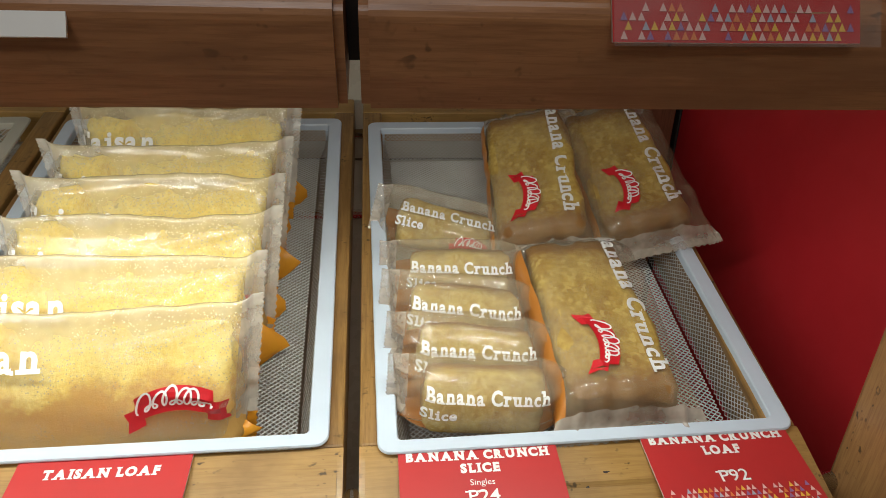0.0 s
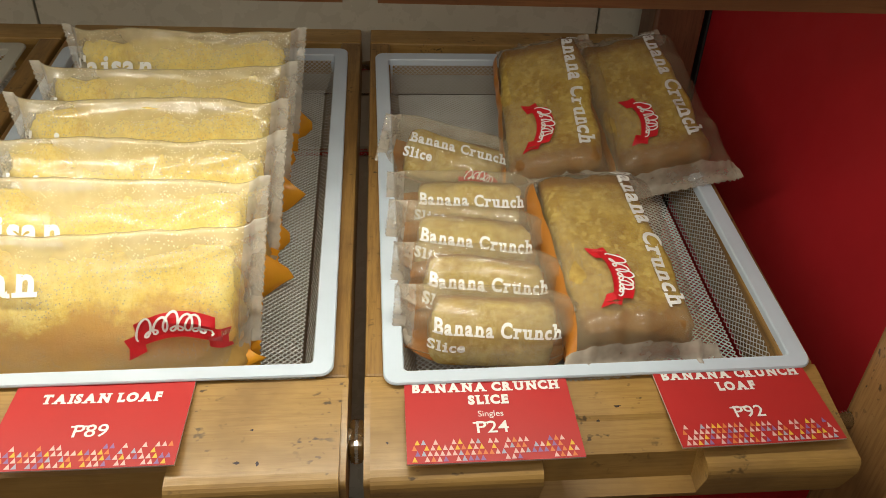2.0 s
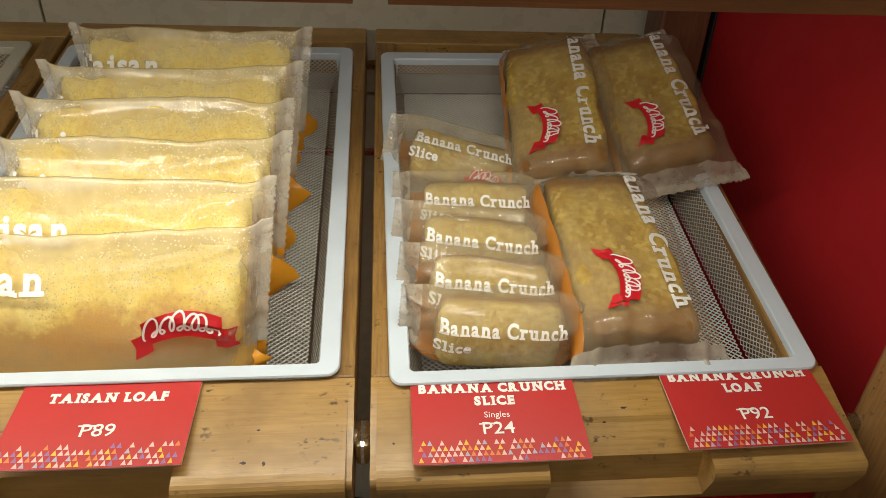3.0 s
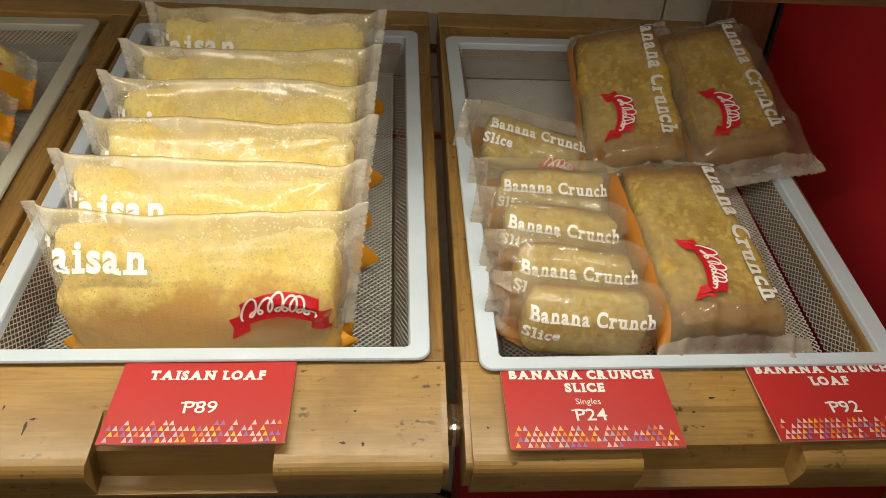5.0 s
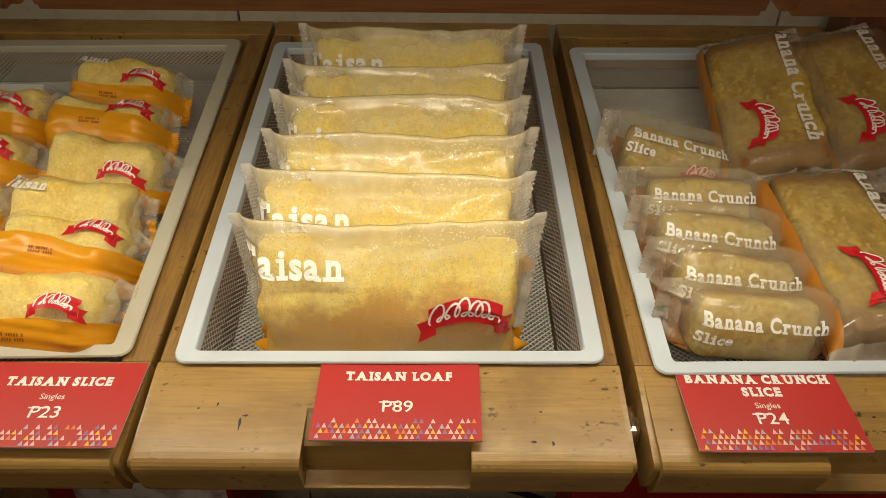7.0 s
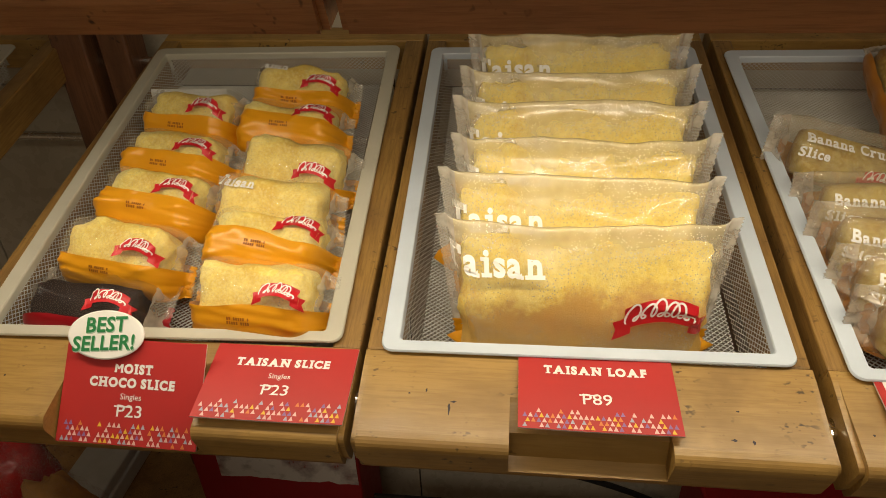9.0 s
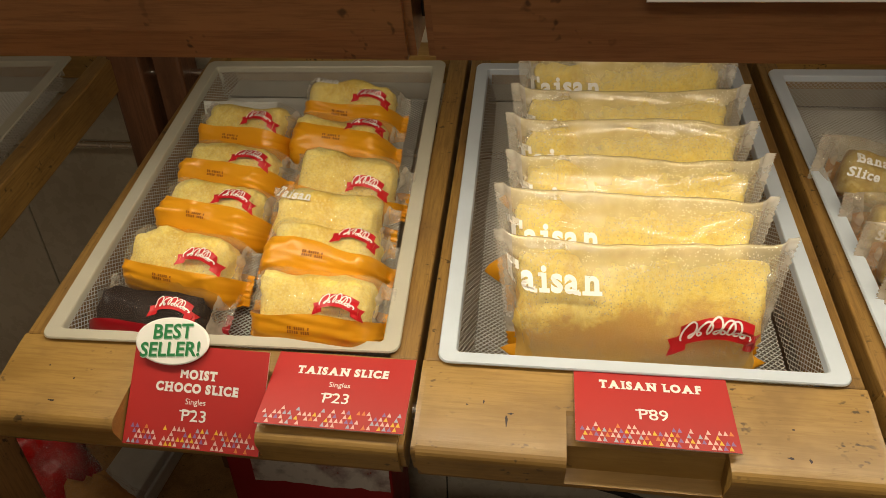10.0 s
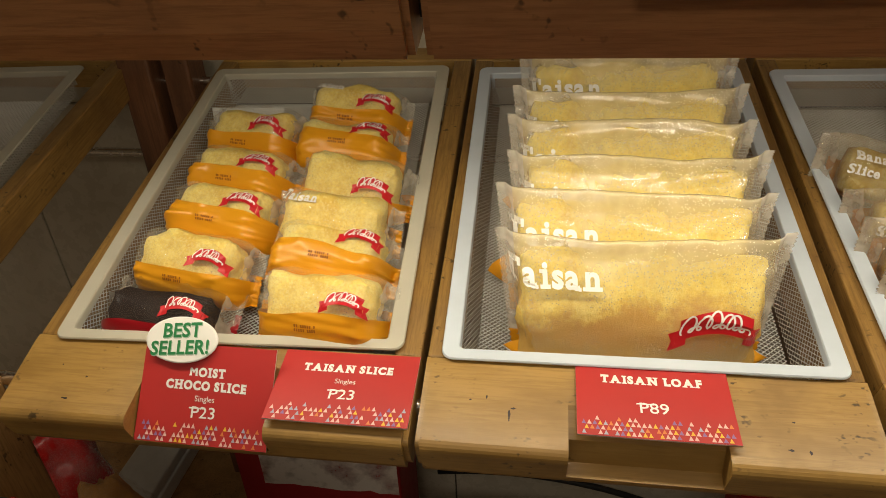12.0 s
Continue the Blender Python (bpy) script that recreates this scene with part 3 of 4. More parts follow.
def tray(m, paint, label):
    ob = thing("mesh_tray", m, label, "tray", "wire mesh trays on the shelf frames")
    rings = [ring(TRAY_W, TRAY_D, 0.009), ring(TRAY_W - 0.0016, TRAY_D - 0.0016, 0.0085), ring(TRAY_W - 2 * FLANGE + 0.0016, TRAY_D - 2 * FLANGE + 0.0016, 0.003), ring(TRAY_W - 2 * FLANGE, TRAY_D - 2 * FLANGE, 0.003), ring(TRAY_W - 2 * FLANGE - 0.001, TRAY_D - 2 * FLANGE - 0.001, 0.003), ring(TRAY_W - 2 * FLANGE + 0.001, TRAY_D - 2 * FLANGE + 0.001, 0.003), ring(TRAY_W, TRAY_D, 0.009)]
    level = [0.0024, 0.0036, 0.0036, 0.0024, -0.0035, -0.0035, 0.0016]
    bm = bmesh.new()
    slim = 0.0038  # the front flange is narrower than the others
    loops = [[bm.verts.new((x, y - (slim if 2 <= k <= 5 and y < 0 else 0), z)) for x, y in r] for k, (r, z) in enumerate(zip(rings, level))]
    for a, b in zip(loops, loops[1:] + loops[:1]):
        for k in range(len(a)):
            bm.faces.new((a[k], a[(k + 1) % len(a)], b[(k + 1) % len(b)], b[k]))
    part("rim", bm, paint, ob)
    w, d, s = TRAY_W / 2 - FLANGE - 0.0005, TRAY_D / 2 - FLANGE - 0.0005, 0.010
    X, Y, Z = Vector((1, 0, 0)), Vector((0, 1, 0)), Vector((0, 0, 1))
    slope_len = math.hypot(DEPTH - 0.003, s)
    drop = lambda inward: (Z * -(DEPTH - 0.003) + inward * s).normalized()
    top = -0.003
    near = d + slim
    patches = [(Vector((-w + s, -near + s, -DEPTH)), X, Y, 2 * (w - s), d + near - 2 * s, 0.00035),
               (Vector((-w, d, top)), X, drop(-Y), 2 * w, slope_len, 0.0), (Vector((-w, -near, top)), X, drop(Y), 2 * w, slope_len, 0.0),
               (Vector((-w, -near, top)), Y, drop(X), d + near, slope_len, 0.0), (Vector((w, -near, top)), Y, drop(-X), d + near, slope_len, 0.0)]
    part("mesh_basket", strands(patches), MESH_METAL, ob, "pale expanded metal mesh")
    for sx in (-1, 1):
        for sy in (-1, 1):
            part("corner_strip", box((sx * w - 0.004 if sx > 0 else -w, d - 0.0012 if sy > 0 else -near, -0.017), (w if sx > 0 else -w + 0.004, d if sy > 0 else -near + 0.0012, -0.0035)), paint, ob)
    return ob


MIDDLE = tray(RACK @ pose(0.0095, 0.196, 0, 0, 0, 0.5), WHITE_PAINT, "white enamelled mesh tray with packed sponge loaves")
t_right = copy_thing(MIDDLE, RACK @ pose(0.3385, 0.191, 0, 0, 0, 0.9))
t_right["label"] = "white enamelled mesh tray, partly empty, with crunch cakes"
t_left = tray(RACK @ pose(-0.3225, 0.196, 0, 0, 0, 1.5), CREAM_PAINT, "cream enamelled mesh tray with two rows of slices")
t_far = copy_thing(t_left, RACK @ pose(-0.808, 0.196, 0, 0, 0, 2.5))
t_far["label"] = "empty cream enamelled mesh tray"
for x in (-0.63, -0.297, 0.028, 0.347):
    up = copy_thing(MIDDLE, TIER @ pose(x, 0.196, 0))
    up["label"] = "white enamelled mesh tray of the upper tier"
    up["group"] = "mesh trays of the upper tier"


def post(name, lo, hi, mat, label):
    ob = part(name, box(lo, hi, 0.004), mat, None)
    return tagged(ob, label, "post", "posts of the bread rack")


post("rack_post", (-0.557, -0.095, 0.0), (-0.507, -0.040, 1.95), OAK, "oak-brown square wooden front post")
post("rack_post", (0.515, -0.095, 0.0), (0.570, -0.030, 1.95), OAK, "oak-brown square wooden front post")
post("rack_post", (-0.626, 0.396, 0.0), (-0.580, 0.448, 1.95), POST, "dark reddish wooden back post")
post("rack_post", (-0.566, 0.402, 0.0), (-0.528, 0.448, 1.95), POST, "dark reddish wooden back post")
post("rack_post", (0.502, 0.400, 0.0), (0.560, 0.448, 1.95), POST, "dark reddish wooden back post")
for y, z, r in ((0.428, HEIGHT - 0.020, 0.0065), (0.430, HEIGHT + 0.086, 0.006), (0.428, HEIGHT + 0.292, 0.0065), (0.430, HEIGHT + 0.398, 0.006)):
    rod = part("support_rod", tube([(-1.6, y, z), (0.56, y, z)], r, 14), CHROME, None, smooth=True)
    tagged(rod, "chromed steel rod between the back posts", "rod", "chromed support rods")
for lift in (0.0, 0.312):
    rod = part("support_rod", tube([(-1.6, -0.036, HEIGHT + lift - 0.034), (0.56, -0.036, HEIGHT + lift - 0.034)], 0.0065, 14), CHROME, None, smooth=True)
    tagged(rod, "chromed steel rod under the shelf fronts", "rod", "chromed support rods")
    if not lift:
        part("rod_clip", box((0.1702, -0.050, HEIGHT - 0.046), (0.1803, -0.024, HEIGHT - 0.027), 0.004), CHROME, rod, "bright square clip")
panel = part("side_panel", box((0.572, -0.03, 0.0), (0.590, 0.412, 1.95), 0.002), RED_PANEL, None)
# the dark gap between back post and panel, put in as a strip
part("edge_trim", box((0.570, 0.4125, 0.0), (0.592, 0.448, 1.95), 0.002), DARK, panel, "dark strip in place of the shaded gap by the post")
tagged(panel, "plain deep-red painted end panel of the rack", "panel")


# ---- price cards ----
CONFETTI = []
for name, colour in (("yellow", (0.80, 0.48, 0.05)), ("pink", (0.78, 0.50, 0.46)), ("lilac", (0.30, 0.16, 0.36)), ("apricot", (0.72, 0.22, 0.06)), ("grey_blue", (0.42, 0.42, 0.52))):
    CONFETTI.append(plain("confetti_" + name, colour, 0.5, spread=0.03))


def price_card(m, title, price, label, singles=False, w=0.108, h=0.064, seed=0, bend=0.0006, tall=False):
    """A printed card: x across, y up the card, z out of its face; the origin is the middle of its lower edge."""
    ob = thing("price_card", m, label, "price card", "price cards along the shelf lip")
    rng = random.Random(seed)
    n = 10
    surf = lambda x, y, lift=0.0: Vector((x, y, lift + 0.0013 + bend * (2 * x / w) ** 2 + 0.6 * bend * (y / h - 0.4) ** 2))
    verts, faces = [], []
    for j in range(5):
        for i in range(n + 1):
            verts.append(surf(w * (i / n - 0.5), h * j / 4))
    top = len(verts)
    verts += [v - Vector((0, 0, 0.0013)) for v in verts]
    for j in range(4):
        for i in range(n):
            k = j * (n + 1) + i
            faces.append((k, k + 1, k + n + 2, k + n + 1))
            faces.append((top + k, top + k + n + 1, top + k + n + 2, top + k + 1))
    part("card", (verts, faces), CARD_RED, ob)
    edge = []
    for j in range(4):
        for k in (j * (n + 1), j * (n + 1) + n):
            edge.append((k, k + n + 1, top + k + n + 1, top + k))
    for i in range(n):
        edge.append((i, i + 1, top + i + 1, top + i))
    part("card_edge", (verts, edge), CARD_EDGE, ob, "pale worn card edge")
    if len(title) == 1:
        levels, small, y = [0.0485], 0.0365, 0.0245
    else:
        levels, small, y = [0.0540, 0.0440], 0.0332, 0.0232
    if tall:
        levels, small, y = [0.0548, 0.0446], 0.0345, 0.0240
    for line, at in zip(title, levels):
        shape = slab_lettering(line, 0.0090, 0.060, 0.95, 0.050)
        part("title", sheet(shape, lambda u, v, at=at: surf(u, at + v, 0.0004)), PRINT_WHITE, ob, "white printed words")
    if singles:
        part("small_print", sheet(lettering("Singles", 0.0062, 0.0, 0.0, 1.0), lambda u, v: surf(u, small + v, 0.0004)), PRINT_WHITE, ob, "white printed words")
    digits = lettering("P" + price, 0.0122, 0.0, 0.0001, 1.14)
    part("price", sheet(digits, lambda u, v, y=y: surf(u, y + v, 0.0004)), PRINT_WHITE, ob, "white printed price")
    left = min(p[0] for p in digits[0])
    bars = ([], [])
    for dy in (0.0030,):
        k = len(bars[0])
        bars[0].extend([(left - 0.0022, dy), (left + 0.0100, dy), (left + 0.0100, dy + 0.0011), (left - 0.0022, dy + 0.0011)])
        bars[1].append((k, k + 1, k + 2, k + 3))
    part("peso_bar", sheet(bars, lambda u, v, y=y: surf(u, y + v, 0.0005)), PRINT_WHITE, ob)
    pts, fs, tints = [], [], []
    step = w / 29
    for row in range(4):
        for i in range(29):
            if rng.random() < (0.48, 0.18, 0.18, 0.32)[3 - row]:
                continue
            x, y0 = (i - 14 + (row % 2) * 0.5 - 0.25) * step, 0.0010 + row * 0.0038
            if abs(x) + step / 2 > w / 2 - 0.001:
                continue
            k = len(pts)
            pts.extend([surf(x - step * 0.43, y0, 0.0004), surf(x + step * 0.43, y0, 0.0004), surf(x, y0 + 0.0036, 0.0004)])
            fs.append((k, k + 1, k + 2))
            tints.append(rng.choice((0, 1, 1, 1, 2, 3, 4)))
    border = part("triangle_border", (pts, fs), CONFETTI[0], ob, "rows of small coloured triangles")
    border["kind"] = "stuff"
    for mat in CONFETTI[1:]:
        border.data.materials.append(mat)
    border.data.polygons.foreach_set("material_index", tints)
    return ob


def laid_card(x, y, z, turn, tip, **kw):
    return price_card(RACK @ pose(x, y, z, tip, 0, turn), **kw)


laid_card(0.0185, -0.0725, 0.0045, 0.0, -5.0, title=["TAISAN LOAF"], price="89", label="red price card for a sponge loaf under the tray rim", seed=1)
laid_card(0.2605, -0.0780, 0.0045, 0.2, -5.0, title=["BANANA CRUNCH", "SLICE"], price="24", singles=True, label="red price card for crunch slices under the tray rim", seed=2)
laid_card(0.4300, -0.0735, 0.0045, 1.0, -5.0, title=["BANANA CRUNCH", "LOAF"], price="92", label="red price card for a crunch loaf under the tray rim", seed=3)
laid_card(-0.2075, -0.0785, 0.0045, 0.0, -4.5, title=["TAISAN SLICE"], price="23", singles=True, label="red price card for sponge slices on the shelf lip", seed=4)
laid_card(-0.3170, -0.0885, -0.0255, -1.0, 34.0, title=["MOIST", "CHOCO SLICE"], price="23", singles=True, label="red price card for chocolate slices tucked into the lip", seed=5, h=0.076, tall=True)


def best_seller(m):
    ob = thing("oval_tag", m, "white oval tag with green words above a price card", "tag")
    bm = bmesh.new()
    for k, (s, z) in enumerate(((1.0, 0.0), (1.0, 0.0008), (0.95, 0.0016))):
        for a in range(36):
            bm.verts.new((0.0300 * s * math.cos(a * math.pi / 18), 0.0182 * s * math.sin(a * math.pi / 18), z))
    bm.verts.ensure_lookup_table()
    for k in range(2):
        for a in range(36):
            bm.faces.new([bm.verts[k * 36 + a], bm.verts[k * 36 + (a + 1) % 36], bm.verts[k * 36 + 36 + (a + 1) % 36], bm.verts[k * 36 + 36 + a]])
    bm.faces.new([bm.verts[72 + a] for a in range(36)])
    bm.faces.new([bm.verts[35 - a] for a in range(36)])
    part("plate", bm, PRINT_WHITE, ob)
    tilt = lambda dx, dy, z: (lambda u, v: Vector((u * 0.997 - v * 0.07 + dx, v * 0.997 + u * 0.09 + dy, z)))
    for body, y, size in (("BEST", 0.0068, 0.0155), ("SELLER!", -0.0068, 0.0150)):
        shape = lettering(body, size, 0.0, 0.0004, 0.95)
        part("word_shade", sheet(shape, tilt(0.0006, y - 0.0008, 0.0018)), GREEN_SHADE, ob)
        part("word", sheet(shape, tilt(0.0, y, 0.0021)), GREEN, ob, "green printed word")
    return ob


best_seller(RACK @ pose(-0.3395, -0.0250, 0.0215, 28, 0, -1))


# ---- sponge loaves ----
def sponge_loaf(m, seed, text_x, text_z):
    ob = thing("sponge_loaf", m, "golden sponge loaf in a misted clear bag with an orange back", "cake", "row of bagged sponge loaves")
    bag = Bag(0.204, 0.109, 0.054, seed, fin=0.008, ends=0.020, flare=(0.07, 0.07), taper=0.80, crease=0.0012, splay=0.075, folds=22, sink=0.006)
    part("cake", cake_mesh((-0.088, -0.0230, 0.003), (0.088, 0.0200, 0.100), 0.012, seed, 0.0056, 17, 0.90), SPONGE, ob, "golden porous sponge", True)
    clear = lambda side, s, x: side < 0 and s > -0.90 or side > 0 and s > -0.3 or bag.is_fin(x) and s > -0.55
    part("bag", bag.mesh(lambda side, s, x: clear(side, s, x) and not bag.is_fin(x), 90, 52), FILM_LOAF, ob, "misted clear film", True)
    part("end_seal", bag.mesh(lambda side, s, x: clear(side, s, x) and bag.is_fin(x) and x < 0, 90, 52), FILM_SEAL, ob, "crimped clear seal", True)
    part("end_seal", bag.mesh(lambda side, s, x: clear(side, s, x) and bag.is_fin(x) and x > 0, 90, 52), FILM_SEAL, ob, "crimped clear seal", True)
    part("back_wrap", bag.mesh(lambda side, s, x: not clear(side, s, x), 90, 52), ORANGE, ob, "orange film", True)
    for sx in (-1, 1):
        bm = bmesh.new()
        bmesh.ops.create_grid(bm, x_segments=5, y_segments=5, size=0.5)
        for v in bm.verts:
            u, w = v.co.x + 0.5, v.co.y + 0.5
            front = seed == 1
            reach = (0.022 if front else 0.020 + 0.020 * (seed * 7 % 5) / 4) * u * (1 - 1.3 * abs(w - 0.3 - 0.08 * (seed % 3)))
            v.co = (sx * (0.080 + reach), (-0.016 if front else 0.018) + 0.012 * u + 0.004 * noise.noise(Vector((u * 3, w * 3, seed * 2.0 + sx))), 0.002 + (0.022 if front else 0.050) * w * (1 - 0.25 * u) + 0.004 * u)
        part("corner_flap", bm, ORANGE, ob, "", True)
    print_on(bag, "Taisan", text_x, text_z, 0.0228, ob, 0.98)
    emblem(bag, 0.053, -0.0065, 0.059, 0.0175, ob, 4)
    return ob


for k, (x, y, z, lean, turn) in enumerate(((0.0100, 0.0140, -0.029, 20, 0.6), (0.0060, 0.0600, -0.028, 22, -0.8), (0.0130, 0.1085, -0.028, 22, -0.6), (0.0110, 0.1570, -0.028, 22, 0.0), (0.0135, 0.2060, -0.028, 22, 0.0), (0.0160, 0.2680, -0.028, 22, -0.8))):
    sponge_loaf(RACK @ pose(x, y, z, -lean, 0, turn), k + 1, *((-0.063, 0.0305) if k == 0 else (-0.059, 0.0235 + 0.0015 * (k % 2))))


# ---- crunch cakes ----
def crunch_slice(m, seed, badge=False):
    ob = thing("crunch_slice", m, "brown crunch cake slice in a tinted clear bag", "cake", "bagged crunch slices")
    bag = Bag(0.140, 0.058, 0.044, seed, fin=0.009, ends=0.034, flare=(-0.15, -0.45), taper=0.66, crease=0.0016, folds=18, sink=0.004)
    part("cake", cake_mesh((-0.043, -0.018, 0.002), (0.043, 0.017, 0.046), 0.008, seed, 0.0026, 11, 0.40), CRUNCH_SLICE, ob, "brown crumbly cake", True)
    clear = lambda side, s, x: side < 0 and s > -0.97 or side > 0 and s > 0.2 or bag.is_fin(x) and s > -0.9
    part("bag", bag.mesh(lambda side, s, x: clear(side, s, x) and not bag.is_fin(x)), FILM_BROWN, ob, "tinted clear film", True)
    part("end_seal", bag.mesh(lambda side, s, x: clear(side, s, x) and bag.is_fin(x) and x < 0), BROWN_SEAL, ob, "crimped clear seal", True)
    part("end_seal", bag.mesh(lambda side, s, x: clear(side, s, x) and bag.is_fin(x) and x > 0), BROWN_SEAL, ob, "crimped clear seal", True)
    part("back_wrap", bag.mesh(lambda side, s, x: not clear(side, s, x)), AMBER, ob, "amber film", True)
    print_on(bag, "Banana Crunch", 0.001, 0.0075, 0.0120, ob, 0.95)
    print_on(bag, "Slice", -0.033, -0.0060, 0.0120, ob, 0.95)
    if badge:
        emblem(bag, 0.026, -0.0180, 0.036, 0.0100, ob, -3)
    return ob


for k, (x, y, z, lean, turn, roll) in enumerate(((0.2670, 0.0110, -0.018, 22, -3, 3), (0.2655, 0.0515, -0.020, 24, -4, 4), (0.2610, 0.0960, -0.022, 24, -5, 5), (0.2640, 0.1400, -0.024, 30, -2, 2))):
    crunch_slice(RACK @ pose(x, y, z, -lean, roll, turn), k + 20)
last = crunch_slice(RACK @ pose(0.2510, 0.1960, -0.018, -44, 10, -10), 27, True)


def crunch_loaf(m, seed, group="bagged crunch loaves"):
    ob = thing("crunch_loaf", m, "brown crunch loaf in a tinted clear bag with an amber back", "cake", group)
    bag = Bag(0.204, 0.106, 0.054, seed, fin=0.010, ends=0.026, flare=(-0.10, 0.12), taper=0.14, crease=0.0018, power=3.0, folds=26)
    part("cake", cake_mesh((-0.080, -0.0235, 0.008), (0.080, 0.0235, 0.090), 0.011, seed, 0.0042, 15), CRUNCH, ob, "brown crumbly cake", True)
    clear = lambda side, s, x: side < 0 and s > -0.90 or side > 0 and s > 0.5 or bag.is_fin(x)
    part("bag", bag.mesh(lambda side, s, x: clear(side, s, x) and not bag.is_fin(x)), FILM_TIGHT, ob, "tinted clear film", True)
    part("end_seal", bag.mesh(lambda side, s, x: clear(side, s, x) and bag.is_fin(x) and x < 0), BROWN_SEAL, ob, "crimped clear seal", True)
    part("end_seal", bag.mesh(lambda side, s, x: clear(side, s, x) and bag.is_fin(x) and x > 0), BROWN_SEAL, ob, "crimped clear seal", True)
    part("back_wrap", bag.mesh(lambda side, s, x: not clear(side, s, x)), AMBER, ob, "amber film", True)
    print_on(bag, "Banana Crunch", -0.010, 0.0265, 0.0205, ob, 0.94)
    emblem(bag, 0.036, -0.016, 0.050, 0.0155, ob, -3)
    return ob


def lying(x, y, z, turn, rise, seed, tip=0.0):
    """A loaf on its back: fins point to the front and back; rise lifts its far end, tip its right side."""
    m = RACK @ pose(x, y, z) @ pose(0, 0, 0, 0, 0, turn) @ pose(0, 0, 0, rise, tip, 0) @ pose(0, 0, 0, 0, 0, -90) @ pose(0, 0, 0, -90) @ pose(0, 0, -0.052)
    return crunch_loaf(m, seed)


lying(0.3690, 0.0830, 0.0040, 2, 2, 30)
lying(0.3540, 0.2600, 0.0190, -5, 12, 31, -16)
lying(0.4450, 0.2700, 0.0190, 2, 11, 32, -14)


# ---- sponge and chocolate slices ----
def sponge_slice(m, seed, clear=-0.10, text=False, mat=None, wrap=None, skin=None, label="pale sponge slice in a clear bag with an orange base"):
    ob = thing("sponge_slice" if mat is None else "chocolate_slice", m, label, "cake", "bagged slices in two rows")
    bag = Bag(0.126, 0.065, 0.058, seed, fin=0.007, ends=0.020, flare=(-0.20, -0.26) if mat is None else (0.05, 0.22), taper=0.16 if mat is None else 0.5, crease=0.0022, power=2.3, folds=26, sink=0.010)
    edge = lambda x: max(-0.93, min(0.8, clear + 0.16 * noise.noise(Vector((x * 22, seed * 3.7, 0))) + (seed % 3 - 1) * 1.1 * x))
    bag.warp = lambda x, s: -1 + (s + 1) * (edge(x) + 1) / (clear + 1) if s < clear else 1 - (1 - s) * (1 - edge(x)) / (1 - clear)
    part("cake", cake_mesh((-0.047, -0.0215, 0.008), (0.047, 0.0200, 0.060 if mat is None else 0.048), 0.013, seed, 0.0050, 15), mat or SPONGE_PALE, ob, "soft porous cake", True)
    front = lambda side, s, x: side < 0 and s > clear or side > 0 and s > max(clear, 0.1)
    part("bag", bag.mesh(lambda side, s, x: front(side, s, x) and not bag.is_fin(x), 70, 50), skin or FILM_CLEAR, ob, "clear film", True)
    for end in (-1, 1):
        part("end_seal", bag.mesh(lambda side, s, x: front(side, s, x) and bag.is_fin(x) and x * end > 0, 70, 50), FILM_SEAL, ob, "crimped clear seal", True)
    part("base_wrap", bag.mesh(lambda side, s, x: not front(side, s, x), 70, 50), wrap or ORANGE, ob, "coloured base film", True)
    if text:
        print_on(bag, "Taisan", -0.030, 0.026, 0.0105, ob)
    emblem(bag, 0.029, -0.004 if mat else min(0.018, max(clear * 0.033 + 0.010, -0.012)), 0.036, 0.0105, ob, -4)
    if mat is None:
        stamp_lines(bag, -0.012, clear * 0.033 - 0.010, 2, ob)
    return ob


SLICES = ((-0.3840, 0.2380, 54, -12, -0.12), (-0.3760, 0.1650, 60, -11, 0.05), (-0.3730, 0.1040, 60, -10, 0.10), (-0.3770, 0.0410, 56, -10, -0.12),
          (-0.2760, 0.2780, 52, -9, 0.0), (-0.2730, 0.2150, 56, -5, 0.35), (-0.2540, 0.1560, 50, -10, -0.35), (-0.2580, 0.1030, 40, -7, -0.70), (-0.2540, 0.0560, 62, -6, 0.25), (-0.2440, 0.0010, 55, -5, -0.20))
for k, (x, y, lean, turn, clear) in enumerate(SLICES):
    sponge_slice(RACK @ pose(x, y, -0.034 + 0.020 * math.sin(radians(lean)), -lean, (k * 37 % 9 - 4) * 0.9, turn), k + 40, clear, k in (7, 4))
sponge_slice(RACK @ pose(-0.3850, -0.0080, -0.020, -70, 0, -3), 55, -0.55, False, CHOCO, CRIMSON_WRAP, FILM_SMOKE, "dark chocolate slice in a smoky bag with a crimson base")


# ---- under the rack ----
def tile_pieces():
    xs, zs = [-2.30, -1.604, -0.906, -0.208, 0.464, 1.15, 1.84, 2.5], [0.0, 0.43, 1.035, 1.64, 2.25, 2.8]
    shared = {}
    for a, b in zip(xs, xs[1:]):
        for c, d in zip(zs, zs[1:]):
            key = (round(b - a, 3), round(d - c, 3))
            if key not in shared:
                bm = box((-(b - a) / 2 + 0.0013, -0.004, -(d - c) / 2 + 0.0013), ((b - a) / 2 - 0.0013, 0.004, (d - c) / 2 - 0.0013), 0.001, 1)
                ob = part("tile", bm, TILE, wall_north)
                shared[key] = ob.data
            else:
                ob = new("tile", shared[key])
                ob.parent = wall_north
            ob.location = ((a + b) / 2, 0.490, (c + d) / 2)


tile_pieces()


def carton(name, lo, hi, mat, label, category):
    ob = part(name, box(lo, hi, 0.004), mat, None)
    return tagged(ob, label, category)


